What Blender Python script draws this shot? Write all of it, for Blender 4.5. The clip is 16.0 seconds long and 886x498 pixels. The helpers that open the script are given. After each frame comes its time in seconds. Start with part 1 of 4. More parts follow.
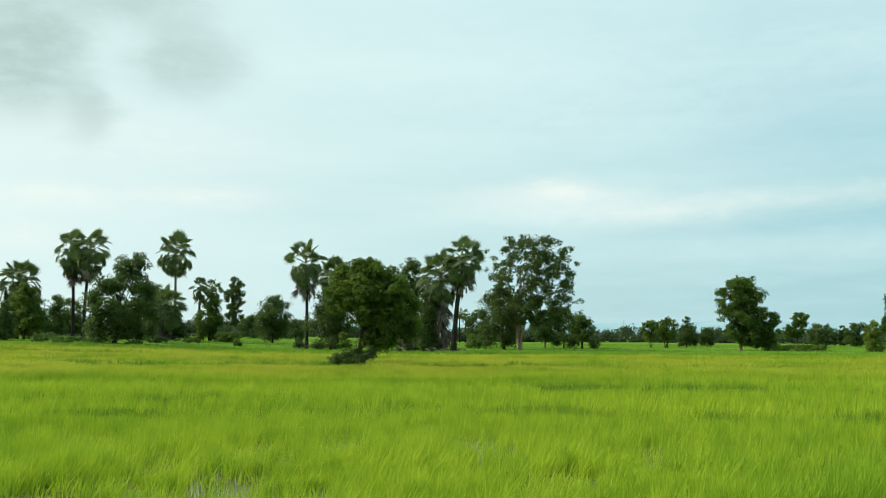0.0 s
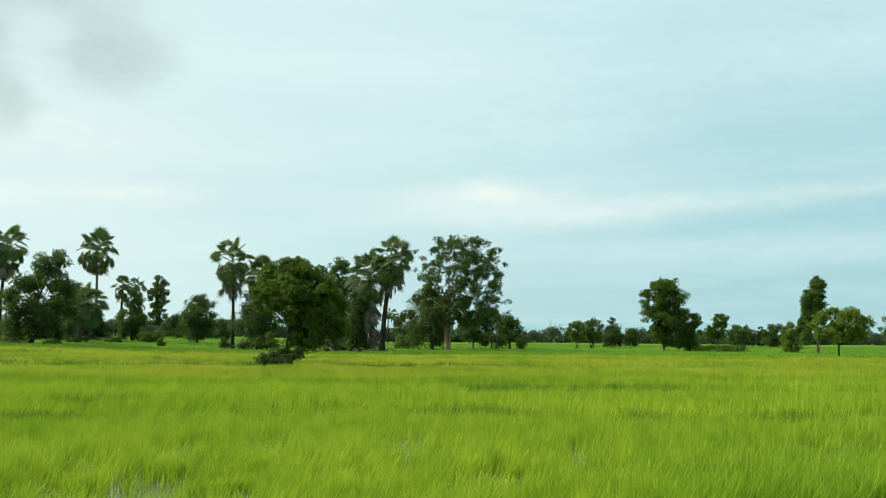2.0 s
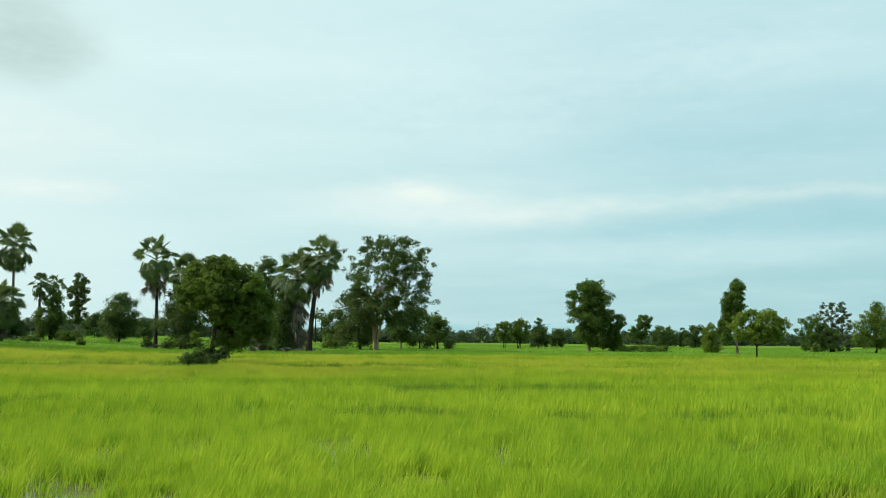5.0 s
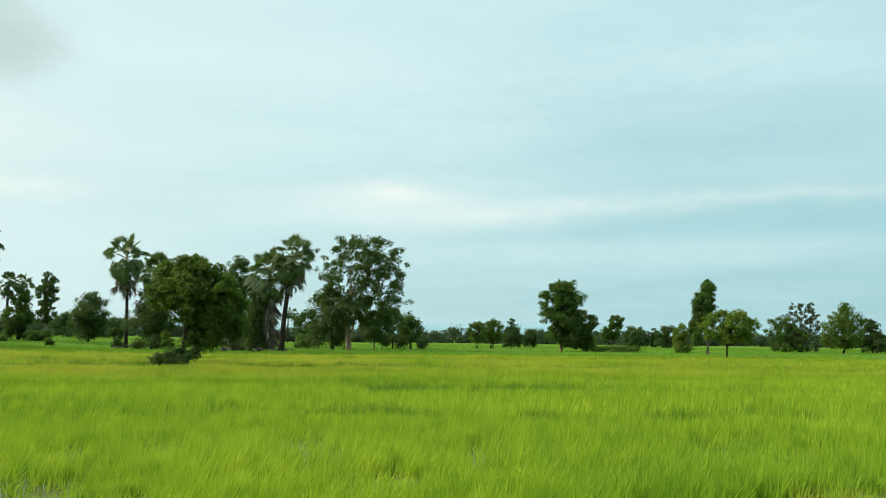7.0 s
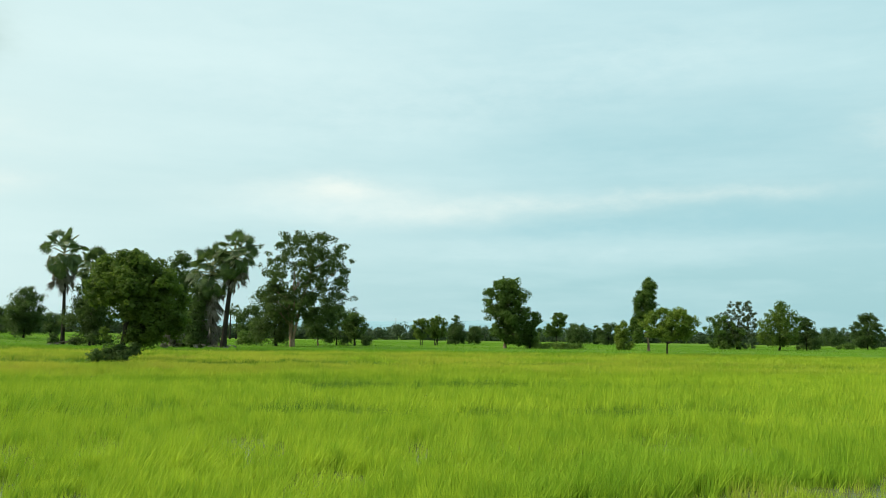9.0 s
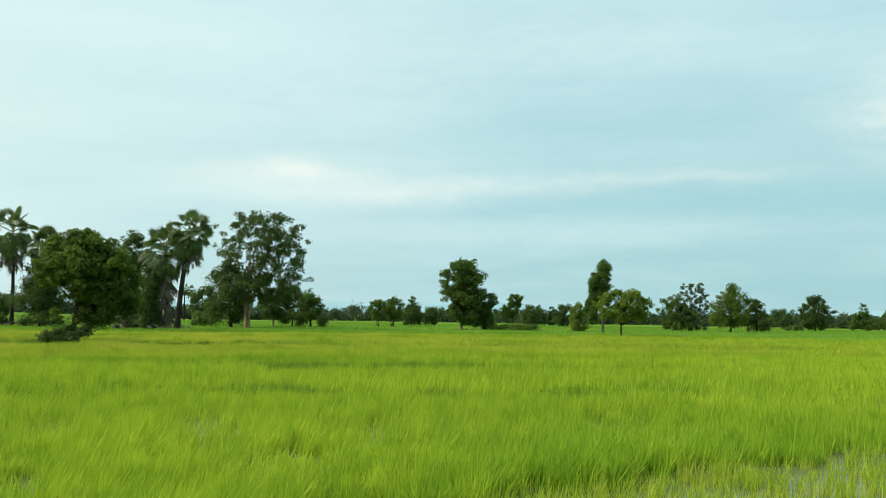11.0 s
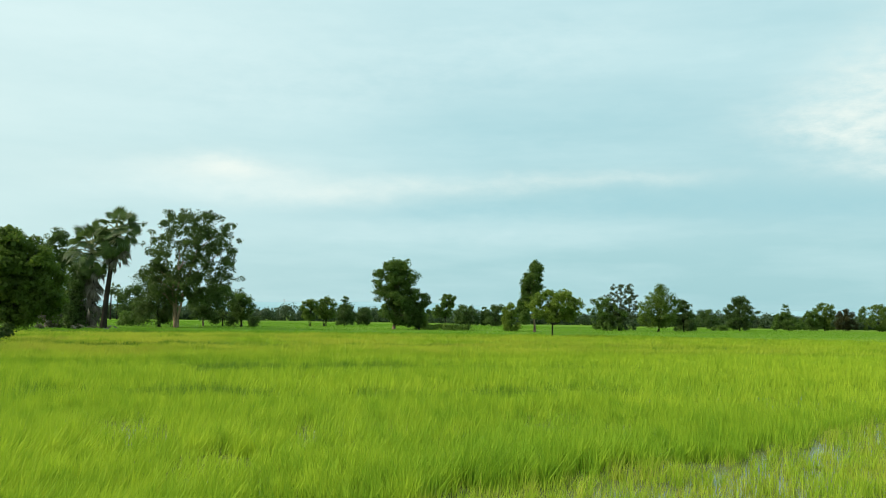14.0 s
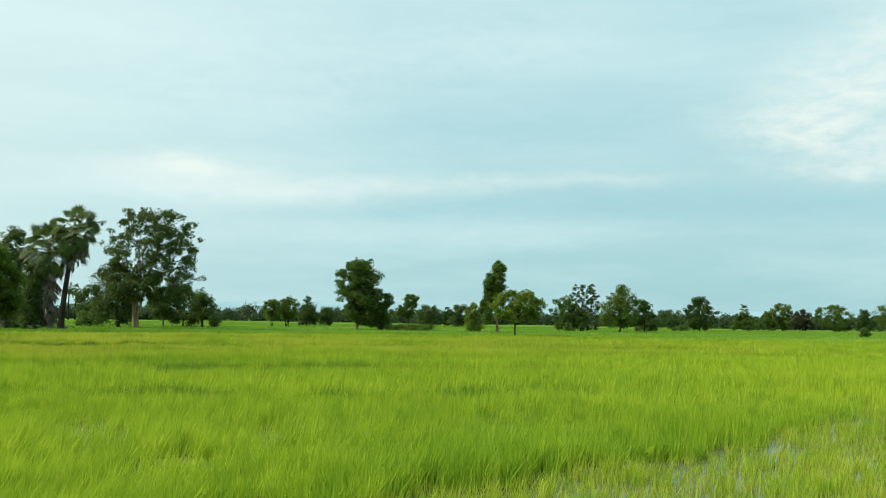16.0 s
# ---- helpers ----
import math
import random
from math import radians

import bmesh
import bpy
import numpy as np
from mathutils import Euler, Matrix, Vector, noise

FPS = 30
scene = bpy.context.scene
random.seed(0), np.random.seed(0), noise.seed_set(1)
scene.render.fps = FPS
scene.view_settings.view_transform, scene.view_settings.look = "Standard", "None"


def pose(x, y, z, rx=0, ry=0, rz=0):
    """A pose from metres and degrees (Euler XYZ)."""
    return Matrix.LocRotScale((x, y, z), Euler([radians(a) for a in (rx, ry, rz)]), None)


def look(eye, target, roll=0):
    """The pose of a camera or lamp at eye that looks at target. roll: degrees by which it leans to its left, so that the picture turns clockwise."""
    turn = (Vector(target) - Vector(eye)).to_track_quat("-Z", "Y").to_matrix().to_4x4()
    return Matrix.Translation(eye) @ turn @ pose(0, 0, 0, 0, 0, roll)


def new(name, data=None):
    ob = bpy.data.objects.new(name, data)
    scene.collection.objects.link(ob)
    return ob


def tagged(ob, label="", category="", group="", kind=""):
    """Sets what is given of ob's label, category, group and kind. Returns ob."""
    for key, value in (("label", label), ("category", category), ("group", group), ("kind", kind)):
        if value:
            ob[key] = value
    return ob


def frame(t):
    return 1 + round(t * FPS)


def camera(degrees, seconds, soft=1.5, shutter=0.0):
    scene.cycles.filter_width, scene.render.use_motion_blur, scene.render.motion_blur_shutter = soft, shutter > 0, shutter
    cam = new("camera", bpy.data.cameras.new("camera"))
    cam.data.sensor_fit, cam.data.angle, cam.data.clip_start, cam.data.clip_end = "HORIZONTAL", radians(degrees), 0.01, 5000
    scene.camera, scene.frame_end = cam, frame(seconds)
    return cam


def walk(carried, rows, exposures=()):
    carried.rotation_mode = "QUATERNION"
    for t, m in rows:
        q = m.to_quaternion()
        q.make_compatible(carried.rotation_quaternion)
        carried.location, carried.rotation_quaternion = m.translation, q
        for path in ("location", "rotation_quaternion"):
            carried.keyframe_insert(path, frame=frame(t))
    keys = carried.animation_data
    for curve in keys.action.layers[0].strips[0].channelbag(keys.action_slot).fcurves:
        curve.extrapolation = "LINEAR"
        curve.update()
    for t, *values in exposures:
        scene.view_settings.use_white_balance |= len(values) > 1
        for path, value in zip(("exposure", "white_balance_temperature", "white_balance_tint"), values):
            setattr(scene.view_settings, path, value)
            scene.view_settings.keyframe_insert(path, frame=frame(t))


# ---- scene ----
EYE = 2.3

# ---- camera: it stands still and pans to the right, tilting down a little on the way ----
cam = camera(50.56, 16.0, soft=0.9)
PATH = [
    (0.0, pose(0, 0, EYE, 95.300, -0.300, 0.010)),
    (0.5, pose(0, 0, EYE, 95.314, -0.340, -1.703)),
    (1.0, pose(0, 0, EYE, 95.327, -0.379, -2.820)),
    (1.5, pose(0, 0, EYE, 95.326, -0.408, -3.629)),
    (2.0, pose(0, 0, EYE, 95.334, -0.418, -4.344)),
    (2.5, pose(0, 0, EYE, 95.345, -0.471, -5.081)),
    (3.0, pose(0, 0, EYE, 95.346, -0.488, -5.903)),
    (3.5, pose(0, 0, EYE, 95.361, -0.520, -6.590)),
    (4.0, pose(0, 0, EYE, 95.367, -0.535, -7.312)),
    (6.5, pose(0, 0, EYE, 95.391, -0.637, -10.042)),
    (7.0, pose(0, 0, EYE, 95.399, -0.632, -10.358)),
    (7.5, pose(0, 0, EYE, 95.413, -0.653, -11.234)),
    (8.0, pose(0, 0, EYE, 95.412, -0.678, -11.785)),
    (8.5, pose(0, 0, EYE, 95.422, -0.710, -12.824)),
    (9.0, pose(0, 0, EYE, 95.247, -0.748, -13.740)),
    (9.2, pose(0, 0, EYE, 94.972, -0.718, -14.171)),
    (10.2, pose(0, 0, EYE, 94.200, -0.780, -15.420)),
    (11.5, pose(0, 0, EYE, 94.148, -0.830, -17.123)),
    (12.0, pose(0, 0, EYE, 94.163, -0.822, -17.888)),
    (12.5, pose(0, 0, EYE, 94.175, -0.845, -18.620)),
    (13.0, pose(0, 0, EYE, 94.187, -0.855, -19.221)),
    (13.5, pose(0, 0, EYE, 94.193, -0.854, -19.770)),
    (14.0, pose(0, 0, EYE, 94.198, -0.881, -20.476)),
    (14.5, pose(0, 0, EYE, 94.212, -0.871, -21.150)),
    (15.0, pose(0, 0, EYE, 94.218, -0.932, -21.732)),
    (15.5, pose(0, 0, EYE, 94.227, -0.895, -22.169)),
    (16.0, pose(0, 0, EYE, 94.240, -0.899, -22.734)),
]
walk(cam, PATH)

# ---- daylight: a bright veiled sky, low warm sun from the side ----
SUN_ELEVATION, SUN_AZIMUTH = 40.0, -80.0   # degrees; azimuth is counted from straight ahead, to the right

world = bpy.data.worlds.new("sky")
scene.world = world
world.use_nodes = True
wt = world.node_tree
wt.nodes.clear()


def wmath(operation, a, b=None, c=None, clamp=False):
    node = wt.nodes.new("ShaderNodeMath")
    node.operation = operation
    node.use_clamp = clamp
    for socket, value in zip(node.inputs, (a, b, c)):
        if value is None:
            continue
        if isinstance(value, (int, float)):
            socket.default_value = value
        else:
            wt.links.new(value, socket)
    return node.outputs[0]


def wmix(fac, a, b):
    node = wt.nodes.new("ShaderNodeMix")
    node.data_type = "RGBA"
    for socket, value in ((node.inputs[0], fac), (node.inputs[6], a), (node.inputs[7], b)):
        if isinstance(value, tuple):
            socket.default_value = (*value, 1)
        elif isinstance(value, (int, float)):
            socket.default_value = value
        else:
            wt.links.new(value, socket)
    return node.outputs[2]


def wnoise(vector, scale, detail=4.0, rough=0.5):
    node = wt.nodes.new("ShaderNodeTexNoise")
    node.inputs["Scale"].default_value = scale
    node.inputs["Detail"].default_value = detail
    node.inputs["Roughness"].default_value = rough
    wt.links.new(vector, node.inputs["Vector"])
    return node.outputs["Fac"]


def wxyz(x, y, z):
    node = wt.nodes.new("ShaderNodeCombineXYZ")
    for socket, value in zip(node.inputs, (x, y, z)):
        if isinstance(value, (int, float)):
            socket.default_value = value
        else:
            wt.links.new(value, socket)
    return node.outputs[0]


sky = wt.nodes.new("ShaderNodeTexSky")
sky.sky_type = "NISHITA"
sky.sun_disc = False
sky.sun_elevation = radians(SUN_ELEVATION)
sky.sun_rotation = radians(SUN_AZIMUTH)
sky.air_density, sky.dust_density = 1.2, 2.0
coords = wt.nodes.new("ShaderNodeTexCoord")
split = wt.nodes.new("ShaderNodeSeparateXYZ")
wt.links.new(coords.outputs["Generated"], split.inputs[0])
AZ = wmath("MULTIPLY", wmath("ARCTAN2", split.outputs[0], split.outputs[1]), 180 / math.pi)      # degrees to the right
EL = wmath("MULTIPLY", wmath("ARCSINE", split.outputs[2]), 180 / math.pi)                        # degrees above the horizon
# slow warp so that no cloud has a clean outline
WARP = wnoise(wxyz(wmath("MULTIPLY", AZ, 0.16), wmath("MULTIPLY", EL, 0.34), 0.0), 1.0, 6.0, 0.6)
WARP2 = wnoise(wxyz(wmath("MULTIPLY", AZ, 0.16), wmath("MULTIPLY", EL, 0.34), 7.3), 1.0, 6.0, 0.6)
AZW = wmath("ADD", AZ, wmath("MULTIPLY", wmath("SUBTRACT", WARP, 0.5), 5.0))
ELW = wmath("ADD", EL, wmath("MULTIPLY", wmath("SUBTRACT", WARP2, 0.5), 1.6))

FLECKS = wnoise(wxyz(wmath("MULTIPLY", AZ, 0.55), wmath("MULTIPLY", EL, 1.3), 3.1), 1.0, 6.0, 0.62)


def puff(az, el, wide, high, strength, lean=0.0, rough=1.0, edge=1.0):
    """A soft cloud in the sky: 0 outside, strength in its middle."""
    du = wmath("SUBTRACT", AZW, az)
    dv = wmath("SUBTRACT", wmath("SUBTRACT", ELW, el), wmath("MULTIPLY", du, lean))
    u = wmath("DIVIDE", du, wide)
    v = wmath("DIVIDE", dv, high)
    r2 = wmath("ADD", wmath("MULTIPLY", u, u), wmath("MULTIPLY", v, v))
    grain = wmath("ADD", wmath("MULTIPLY", FLECKS, 2.0 * rough), 1.0 - rough)
    return wmath("MULTIPLY", wmath("MULTIPLY", wmath("EXPONENT", wmath("MULTIPLY", wmath("POWER", r2, edge), -1.0)), strength), grain, clamp=True)


# thin high veil in long soft streaks; the side towards the sun is whiter
streak = wnoise(wxyz(wmath("MULTIPLY", AZW, 0.035), wmath("MULTIPLY", ELW, 0.20), 2.0), 1.0, 4.0, 0.5)
fine = wnoise(wxyz(wmath("MULTIPLY", AZ, 0.10), wmath("MULTIPLY", EL, 0.65), 5.0), 1.0, 5.0, 0.6)
veil = wmath("ADD", wmath("MULTIPLY", wmath("SUBTRACT", streak, 0.40), 2.0), wmath("MULTIPLY", wmath("SUBTRACT", fine, 0.5), 0.8), clamp=True)
height = wmath("DIVIDE", EL, 22.0, clamp=True)
blue = wmix(height, (0.39, 0.69, 0.735), (0.57, 0.84, 0.88))
faint = wt.nodes.new("ShaderNodeVectorMath")
faint.operation = "SCALE"
faint.inputs["Scale"].default_value = 0.09
wt.links.new(sky.outputs[0], faint.inputs[0])
tinted = wmix(0.12, blue, faint.outputs[0])
tinted = wmix(wmath("MULTIPLY", veil, 0.75), tinted, (0.71, 0.93, 0.94))
left = wmath("MULTIPLY", wmath("SUBTRACT", 22.0, AZ), 1 / 52.0, clamp=True)
tinted = wmix(left, tinted, (0.765, 0.94, 0.92))
BLUE = [puff(21.0, 6.6, 12.0, 0.7, 0.6, 0.03), puff(33.0, 7.2, 9.0, 0.8, 0.5), puff(20.6, 11.3, 7.0, 1.5, 0.35), puff(29.0, 12.5, 9.0, 1.8, 0.35), puff(44.0, 6.5, 9.0, 0.8, 0.55), puff(40.0, 17.0, 9.0, 3.0, 0.3)]
GREY = [puff(-24.6, 15.6, 3.8, 3.5, 0.90, 0, 0.6, 1.6), puff(-21.2, 12.4, 1.6, 1.7, 0.7, 0, 0.6, 1.6), puff(-15.6, 16.2, 3.4, 2.2, 0.80, 0, 0.5, 1.6), puff(-19.0, 19.4, 4.8, 1.7, 0.75, 0, 0.5, 1.5),
        puff(-29.0, 21.0, 7.0, 4.0, 0.7, 0, 0.5)]
PALE = [puff(0.0, 16.5, 15.0, 4.0, 0.42, 0, 0.6), puff(12.0, 13.5, 12.0, 2.6, 0.25, 0.05, 1.2), puff(28.0, 16.5, 9.0, 2.2, 0.25, 0.05, 1.2), puff(8.0, 7.6, 8.0, 1.5, 0.45, 0, 0.6), puff(22.0, 5.2, 14.0, 0.8, 0.30, 0, 0.6)]
BRIGHT = [puff(7.2, 8.7, 3.2, 0.62, 0.85, -0.03, 0.5), puff(6.0, 8.0, 8.0, 1.3, 0.30, 0, 0.5), puff(20.0, 8.1, 8.0, 0.60, 0.36, 0.03, 0.9), puff(31.0, 8.5, 6.0, 0.45, 0.30, 0.02, 0.9), puff(13.0, 7.3, 5.0, 0.8, 0.38, 0.02, 0.6), puff(-23.5, 7.8, 4.5, 0.8, 0.65), puff(-14.8, 8.3, 4.2, 0.6, 0.55),
          puff(-25.0, 5.5, 3.0, 1.0, 0.5), puff(46.0, 12.8, 5.0, 2.3, 0.55, 0.10, 1.5), puff(44.0, 10.9, 4.5, 1.2, 0.50, -0.1, 1.7), puff(48.5, 8.9, 5.0, 0.9, 0.60, 0, 1.2), puff(50.0, 16.0, 5.0, 2.2, 0.45, 0, 1.5), puff(-19.0, 11.0, 9.0, 1.8, 0.35)]
for cloud in BLUE:
    tinted = wmix(cloud, tinted, (0.375, 0.66, 0.72))
for cloud in GREY:
    tinted = wmix(cloud, tinted, (0.47, 0.63, 0.60))
for cloud in PALE:
    tinted = wmix(cloud, tinted, (0.74, 0.93, 0.935))
for cloud in BRIGHT:
    tinted = wmix(cloud, tinted, (0.88, 0.97, 0.91))
background = wt.nodes.new("ShaderNodeBackground")
background.inputs["Strength"].default_value = 1.0
wt.links.new(tinted, background.inputs["Color"])
out = wt.nodes.new("ShaderNodeOutputWorld")
wt.links.new(background.outputs[0], out.inputs[0])

sun = new("sun", bpy.data.lights.new("sun", "SUN"))
sun.data.energy, sun.data.angle, sun.data.color = 4.7, radians(5.0), (1.0, 0.92, 0.74)
se, sa = radians(SUN_ELEVATION), radians(SUN_AZIMUTH)
sun.matrix_world = look((math.sin(sa) * math.cos(se) * 60, math.cos(sa) * math.cos(se) * 60, math.sin(se) * 60), (0, 0, 0))


# ---- materials ----
def material(name):
    mat = bpy.data.materials.new(name)
    mat.use_nodes = True
    tree = mat.node_tree
    tree.nodes.clear()
    return mat, tree


def link_or_set(tree, socket, value):
    if hasattr(value, "is_linked") or isinstance(value, bpy.types.NodeSocket):
        tree.links.new(value, socket)
    elif isinstance(value, tuple) and len(value) == 3 and socket.type == "RGBA":
        socket.default_value = (*value, 1)
    else:
        socket.default_value = value


def mixc(tree, fac, a, b):
    node = tree.nodes.new("ShaderNodeMix")
    node.data_type = "RGBA"
    for socket, value in ((node.inputs[0], fac), (node.inputs[6], a), (node.inputs[7], b)):
        link_or_set(tree, socket, value)
    return node.outputs[2]


def mathn(tree, operation, a, b=0.0, clamp=False):
    node = tree.nodes.new("ShaderNodeMath")
    node.operation, node.use_clamp = operation, clamp
    link_or_set(tree, node.inputs[0], a)
    link_or_set(tree, node.inputs[1], b)
    return node.outputs[0]


def ramp01(tree, value, low, high):
    node = tree.nodes.new("ShaderNodeMapRange")
    node.interpolation_type = "SMOOTHSTEP"
    link_or_set(tree, node.inputs["Value"], value)
    node.inputs["From Min"].default_value, node.inputs["From Max"].default_value = low, high
    return node.outputs["Result"]


def placed_noise(tree, scale, stretch=(1, 1, 1), detail=3.0):
    where = tree.nodes.new("ShaderNodeNewGeometry").outputs["Position"]
    mapping = tree.nodes.new("ShaderNodeMapping")
    mapping.inputs["Scale"].default_value = stretch
    tree.links.new(where, mapping.inputs["Vector"])
    node = tree.nodes.new("ShaderNodeTexNoise")
    node.inputs["Scale"].default_value, node.inputs["Detail"].default_value = scale, detail
    tree.links.new(mapping.outputs[0], node.inputs["Vector"])
    return node.outputs["Fac"]


def leaf_material(name, dark, light, shine=0.22, clear=0.54, scale=0.35):
    """Leaves: every leaf differs a little, whole boughs differ too, light passes through."""
    mat, tree = material(name)
    island = tree.nodes.new("ShaderNodeNewGeometry").outputs["Random Per Island"]
    bough = ramp01(tree, placed_noise(tree, scale), 0.3, 0.7)
    blend = mathn(tree, "ADD", mathn(tree, "MULTIPLY", island, 0.26), mathn(tree, "MULTIPLY", bough, 0.74))
    colour = mixc(tree, blend, dark, light)
    surface = tree.nodes.new("ShaderNodeBsdfPrincipled")
    tree.links.new(colour, surface.inputs["Base Color"])
    surface.inputs["Roughness"].default_value = 0.55
    surface.inputs["Specular IOR Level"].default_value = shine
    through_leaf = tree.nodes.new("ShaderNodeBsdfTranslucent")
    tree.links.new(mixc(tree, 0.5, colour, light), through_leaf.inputs["Color"])
    mix = tree.nodes.new("ShaderNodeMixShader")
    mix.inputs[0].default_value = clear
    tree.links.new(surface.outputs[0], mix.inputs[1])
    tree.links.new(through_leaf.outputs[0], mix.inputs[2])
    tree.links.new(mix.outputs[0], tree.nodes.new("ShaderNodeOutputMaterial").inputs[0])
    return mat


def bark_material(name, dark, light):
    mat, tree = material(name)
    grain = ramp01(tree, placed_noise(tree, 3.0, (4, 4, 0.7), 5.0), 0.3, 0.7)
    stain = ramp01(tree, placed_noise(tree, 0.7, (1, 1, 1), 3.0), 0.35, 0.65)
    colour = mixc(tree, mathn(tree, "MULTIPLY", mathn(tree, "ADD", grain, stain), 0.5), dark, light)
    surface = tree.nodes.new("ShaderNodeBsdfPrincipled")
    tree.links.new(colour, surface.inputs["Base Color"])
    surface.inputs["Specular IOR Level"].default_value = 0.12
    surface.inputs["Roughness"].default_value = 0.9
    bump = tree.nodes.new("ShaderNodeBump")
    bump.inputs["Strength"].default_value, bump.inputs["Distance"].default_value = 0.6, 0.05
    tree.links.new(grain, bump.inputs["Height"])
    tree.links.new(bump.outputs[0], surface.inputs["Normal"])
    tree.links.new(surface.outputs[0], tree.nodes.new("ShaderNodeOutputMaterial").inputs[0])
    return mat


LEAF_DEEP = leaf_material("deep_green_leaf", (0.046, 0.088, 0.024), (0.090, 0.148, 0.034))
LEAF_MID = leaf_material("green_leaf", (0.052, 0.104, 0.020), (0.112, 0.186, 0.032))
LEAF_WARM = leaf_material("olive_leaf", (0.063, 0.120, 0.018), (0.143, 0.213, 0.034))
LEAF_FRESH = leaf_material("fresh_leaf", (0.098, 0.176, 0.023), (0.205, 0.280, 0.040))
LEAF_BROWN = leaf_material("bronze_leaf", (0.039, 0.044, 0.018), (0.075, 0.075, 0.030))
LEAF_GREY = leaf_material("grey_green_leaf", (0.048, 0.074, 0.028), (0.094, 0.128, 0.050))
# bluish: a little distance haze is mixed into this leaf colour
LEAF_FAR = leaf_material("hazed_wood_leaf", (0.036, 0.066, 0.030), (0.072, 0.112, 0.050), scale=0.08)
PALM_LEAF = leaf_material("palm_leaf", (0.030, 0.058, 0.015), (0.110, 0.165, 0.045), 0.45, 0.32, 0.9)
DEAD_LEAF = leaf_material("dead_palm_leaf", (0.075, 0.066, 0.052), (0.22, 0.20, 0.165), 0.2, 0.15, 0.6)
LEAF_OLIVE = leaf_material("dull_green_leaf", (0.034, 0.064, 0.016), (0.092, 0.146, 0.034))
LEAF_MANGO = leaf_material("mango_leaf", (0.044, 0.088, 0.013), (0.138, 0.212, 0.030), scale=0.6)
STALK = leaf_material("palm_stalk", (0.16, 0.18, 0.07), (0.30, 0.31, 0.15), 0.3, 0.05, 0.6)
BARK_DARK = bark_material("dark_bark", (0.012, 0.011, 0.008), (0.040, 0.035, 0.026))
BARK_PALE = bark_material("pale_bark", (0.10, 0.070, 0.045), (0.30, 0.22, 0.15))
BARK_PALM = bark_material("palm_bark", (0.06, 0.055, 0.045), (0.17, 0.155, 0.125))


def rice_material(name, thin=False):
    """Young rice: yellow-green blades; plots and rows differ, riper and drier bands lie further out."""
    mat, tree = material(name)
    geometry = tree.nodes.new("ShaderNodeNewGeometry")
    parts = tree.nodes.new("ShaderNodeSeparateXYZ")
    tree.links.new(geometry.outputs["Position"], parts.inputs[0])
    island = geometry.outputs["Random Per Island"]
    broad = ramp01(tree, placed_noise(tree, 0.10, (0.45, 1.0, 1.0), 3.0), 0.3, 0.7)
    small = ramp01(tree, placed_noise(tree, 2.2, (0.9, 0.7, 0.5), 4.0), 0.32, 0.68)
    blend = mathn(tree, "ADD", mathn(tree, "MULTIPLY", island, 0.11),
                  mathn(tree, "ADD", mathn(tree, "MULTIPLY", broad, 0.32), mathn(tree, "MULTIPLY", small, 0.57)))
    colour = mixc(tree, blend, (0.156, 0.298, 0.018), (0.435, 0.552, 0.036))
    if thin:
        dry = ramp01(tree, mathn(tree, "ADD", mathn(tree, "MULTIPLY", island, 0.6), mathn(tree, "MULTIPLY", small, 0.5)), 0.45, 1.05)
        colour = mixc(tree, mathn(tree, "MULTIPLY", dry, 0.8), colour, (0.29, 0.29, 0.06))
    else:
        tuft = ramp01(tree, placed_noise(tree, 0.75, (0.8, 0.30, 0.4), 4.0), 0.40, 0.62)
        far = ramp01(tree, parts.outputs[1], 36.0, 60.0)
        colour = mixc(tree, mathn(tree, "MULTIPLY", mathn(tree, "MULTIPLY", far, tuft), 0.50), colour, (0.12, 0.235, 0.011))
        deep = mathn(tree, "MULTIPLY", ramp01(tree, parts.outputs[1], 30.0, 48.0), ramp01(tree, placed_noise(tree, 0.085, (0.30, 1.0, 1.0), 4.0), 0.50, 0.62))
        colour = mixc(tree, mathn(tree, "MULTIPLY", deep, 0.5), colour, (0.080, 0.190, 0.012))
        # a ripening plot beyond forty metres, mostly on the higher side
        plot = mathn(tree, "MULTIPLY", ramp01(tree, parts.outputs[1], 44.0, 56.0), ramp01(tree, parts.outputs[0], 110.0, -25.0))
        plot = mathn(tree, "MULTIPLY", plot, ramp01(tree, parts.outputs[1], 135.0, 95.0))
        ripe = mathn(tree, "MULTIPLY", plot, ramp01(tree, placed_noise(tree, 0.24, (0.5, 0.8, 1.0), 5.0), 0.36, 0.60))
        colour = mixc(tree, mathn(tree, "MULTIPLY", ripe, 0.85), colour, (0.47, 0.455, 0.05))
        dead = mathn(tree, "MULTIPLY", plot, ramp01(tree, placed_noise(tree, 0.30, (0.55, 1.3, 1.0), 5.0), 0.54, 0.68))
        colour = mixc(tree, mathn(tree, "MULTIPLY", dead, 0.5), colour, (0.22, 0.18, 0.05))
        # greener, lusher growth along the open water
        lush = mathn(tree, "MULTIPLY", ramp01(tree, parts.outputs[1], 21.0, 13.0), ramp01(tree, parts.outputs[0], 1.0, 6.0))
        colour = mixc(tree, mathn(tree, "MULTIPLY", lush, 0.35), colour, (0.100, 0.260, 0.014))
        # fresh green plot before the trees
        edge = mathn(tree, "ADD", parts.outputs[1], mathn(tree, "MULTIPLY", placed_noise(tree, 0.05, (0.5, 1.0, 1.0), 3.0), 30.0))
        colour = mixc(tree, mathn(tree, "MULTIPLY", ramp01(tree, edge, 116.0, 134.0), 0.85), colour, (0.115, 0.270, 0.018))
    surface = tree.nodes.new("ShaderNodeBsdfPrincipled")
    tree.links.new(colour, surface.inputs["Base Color"])
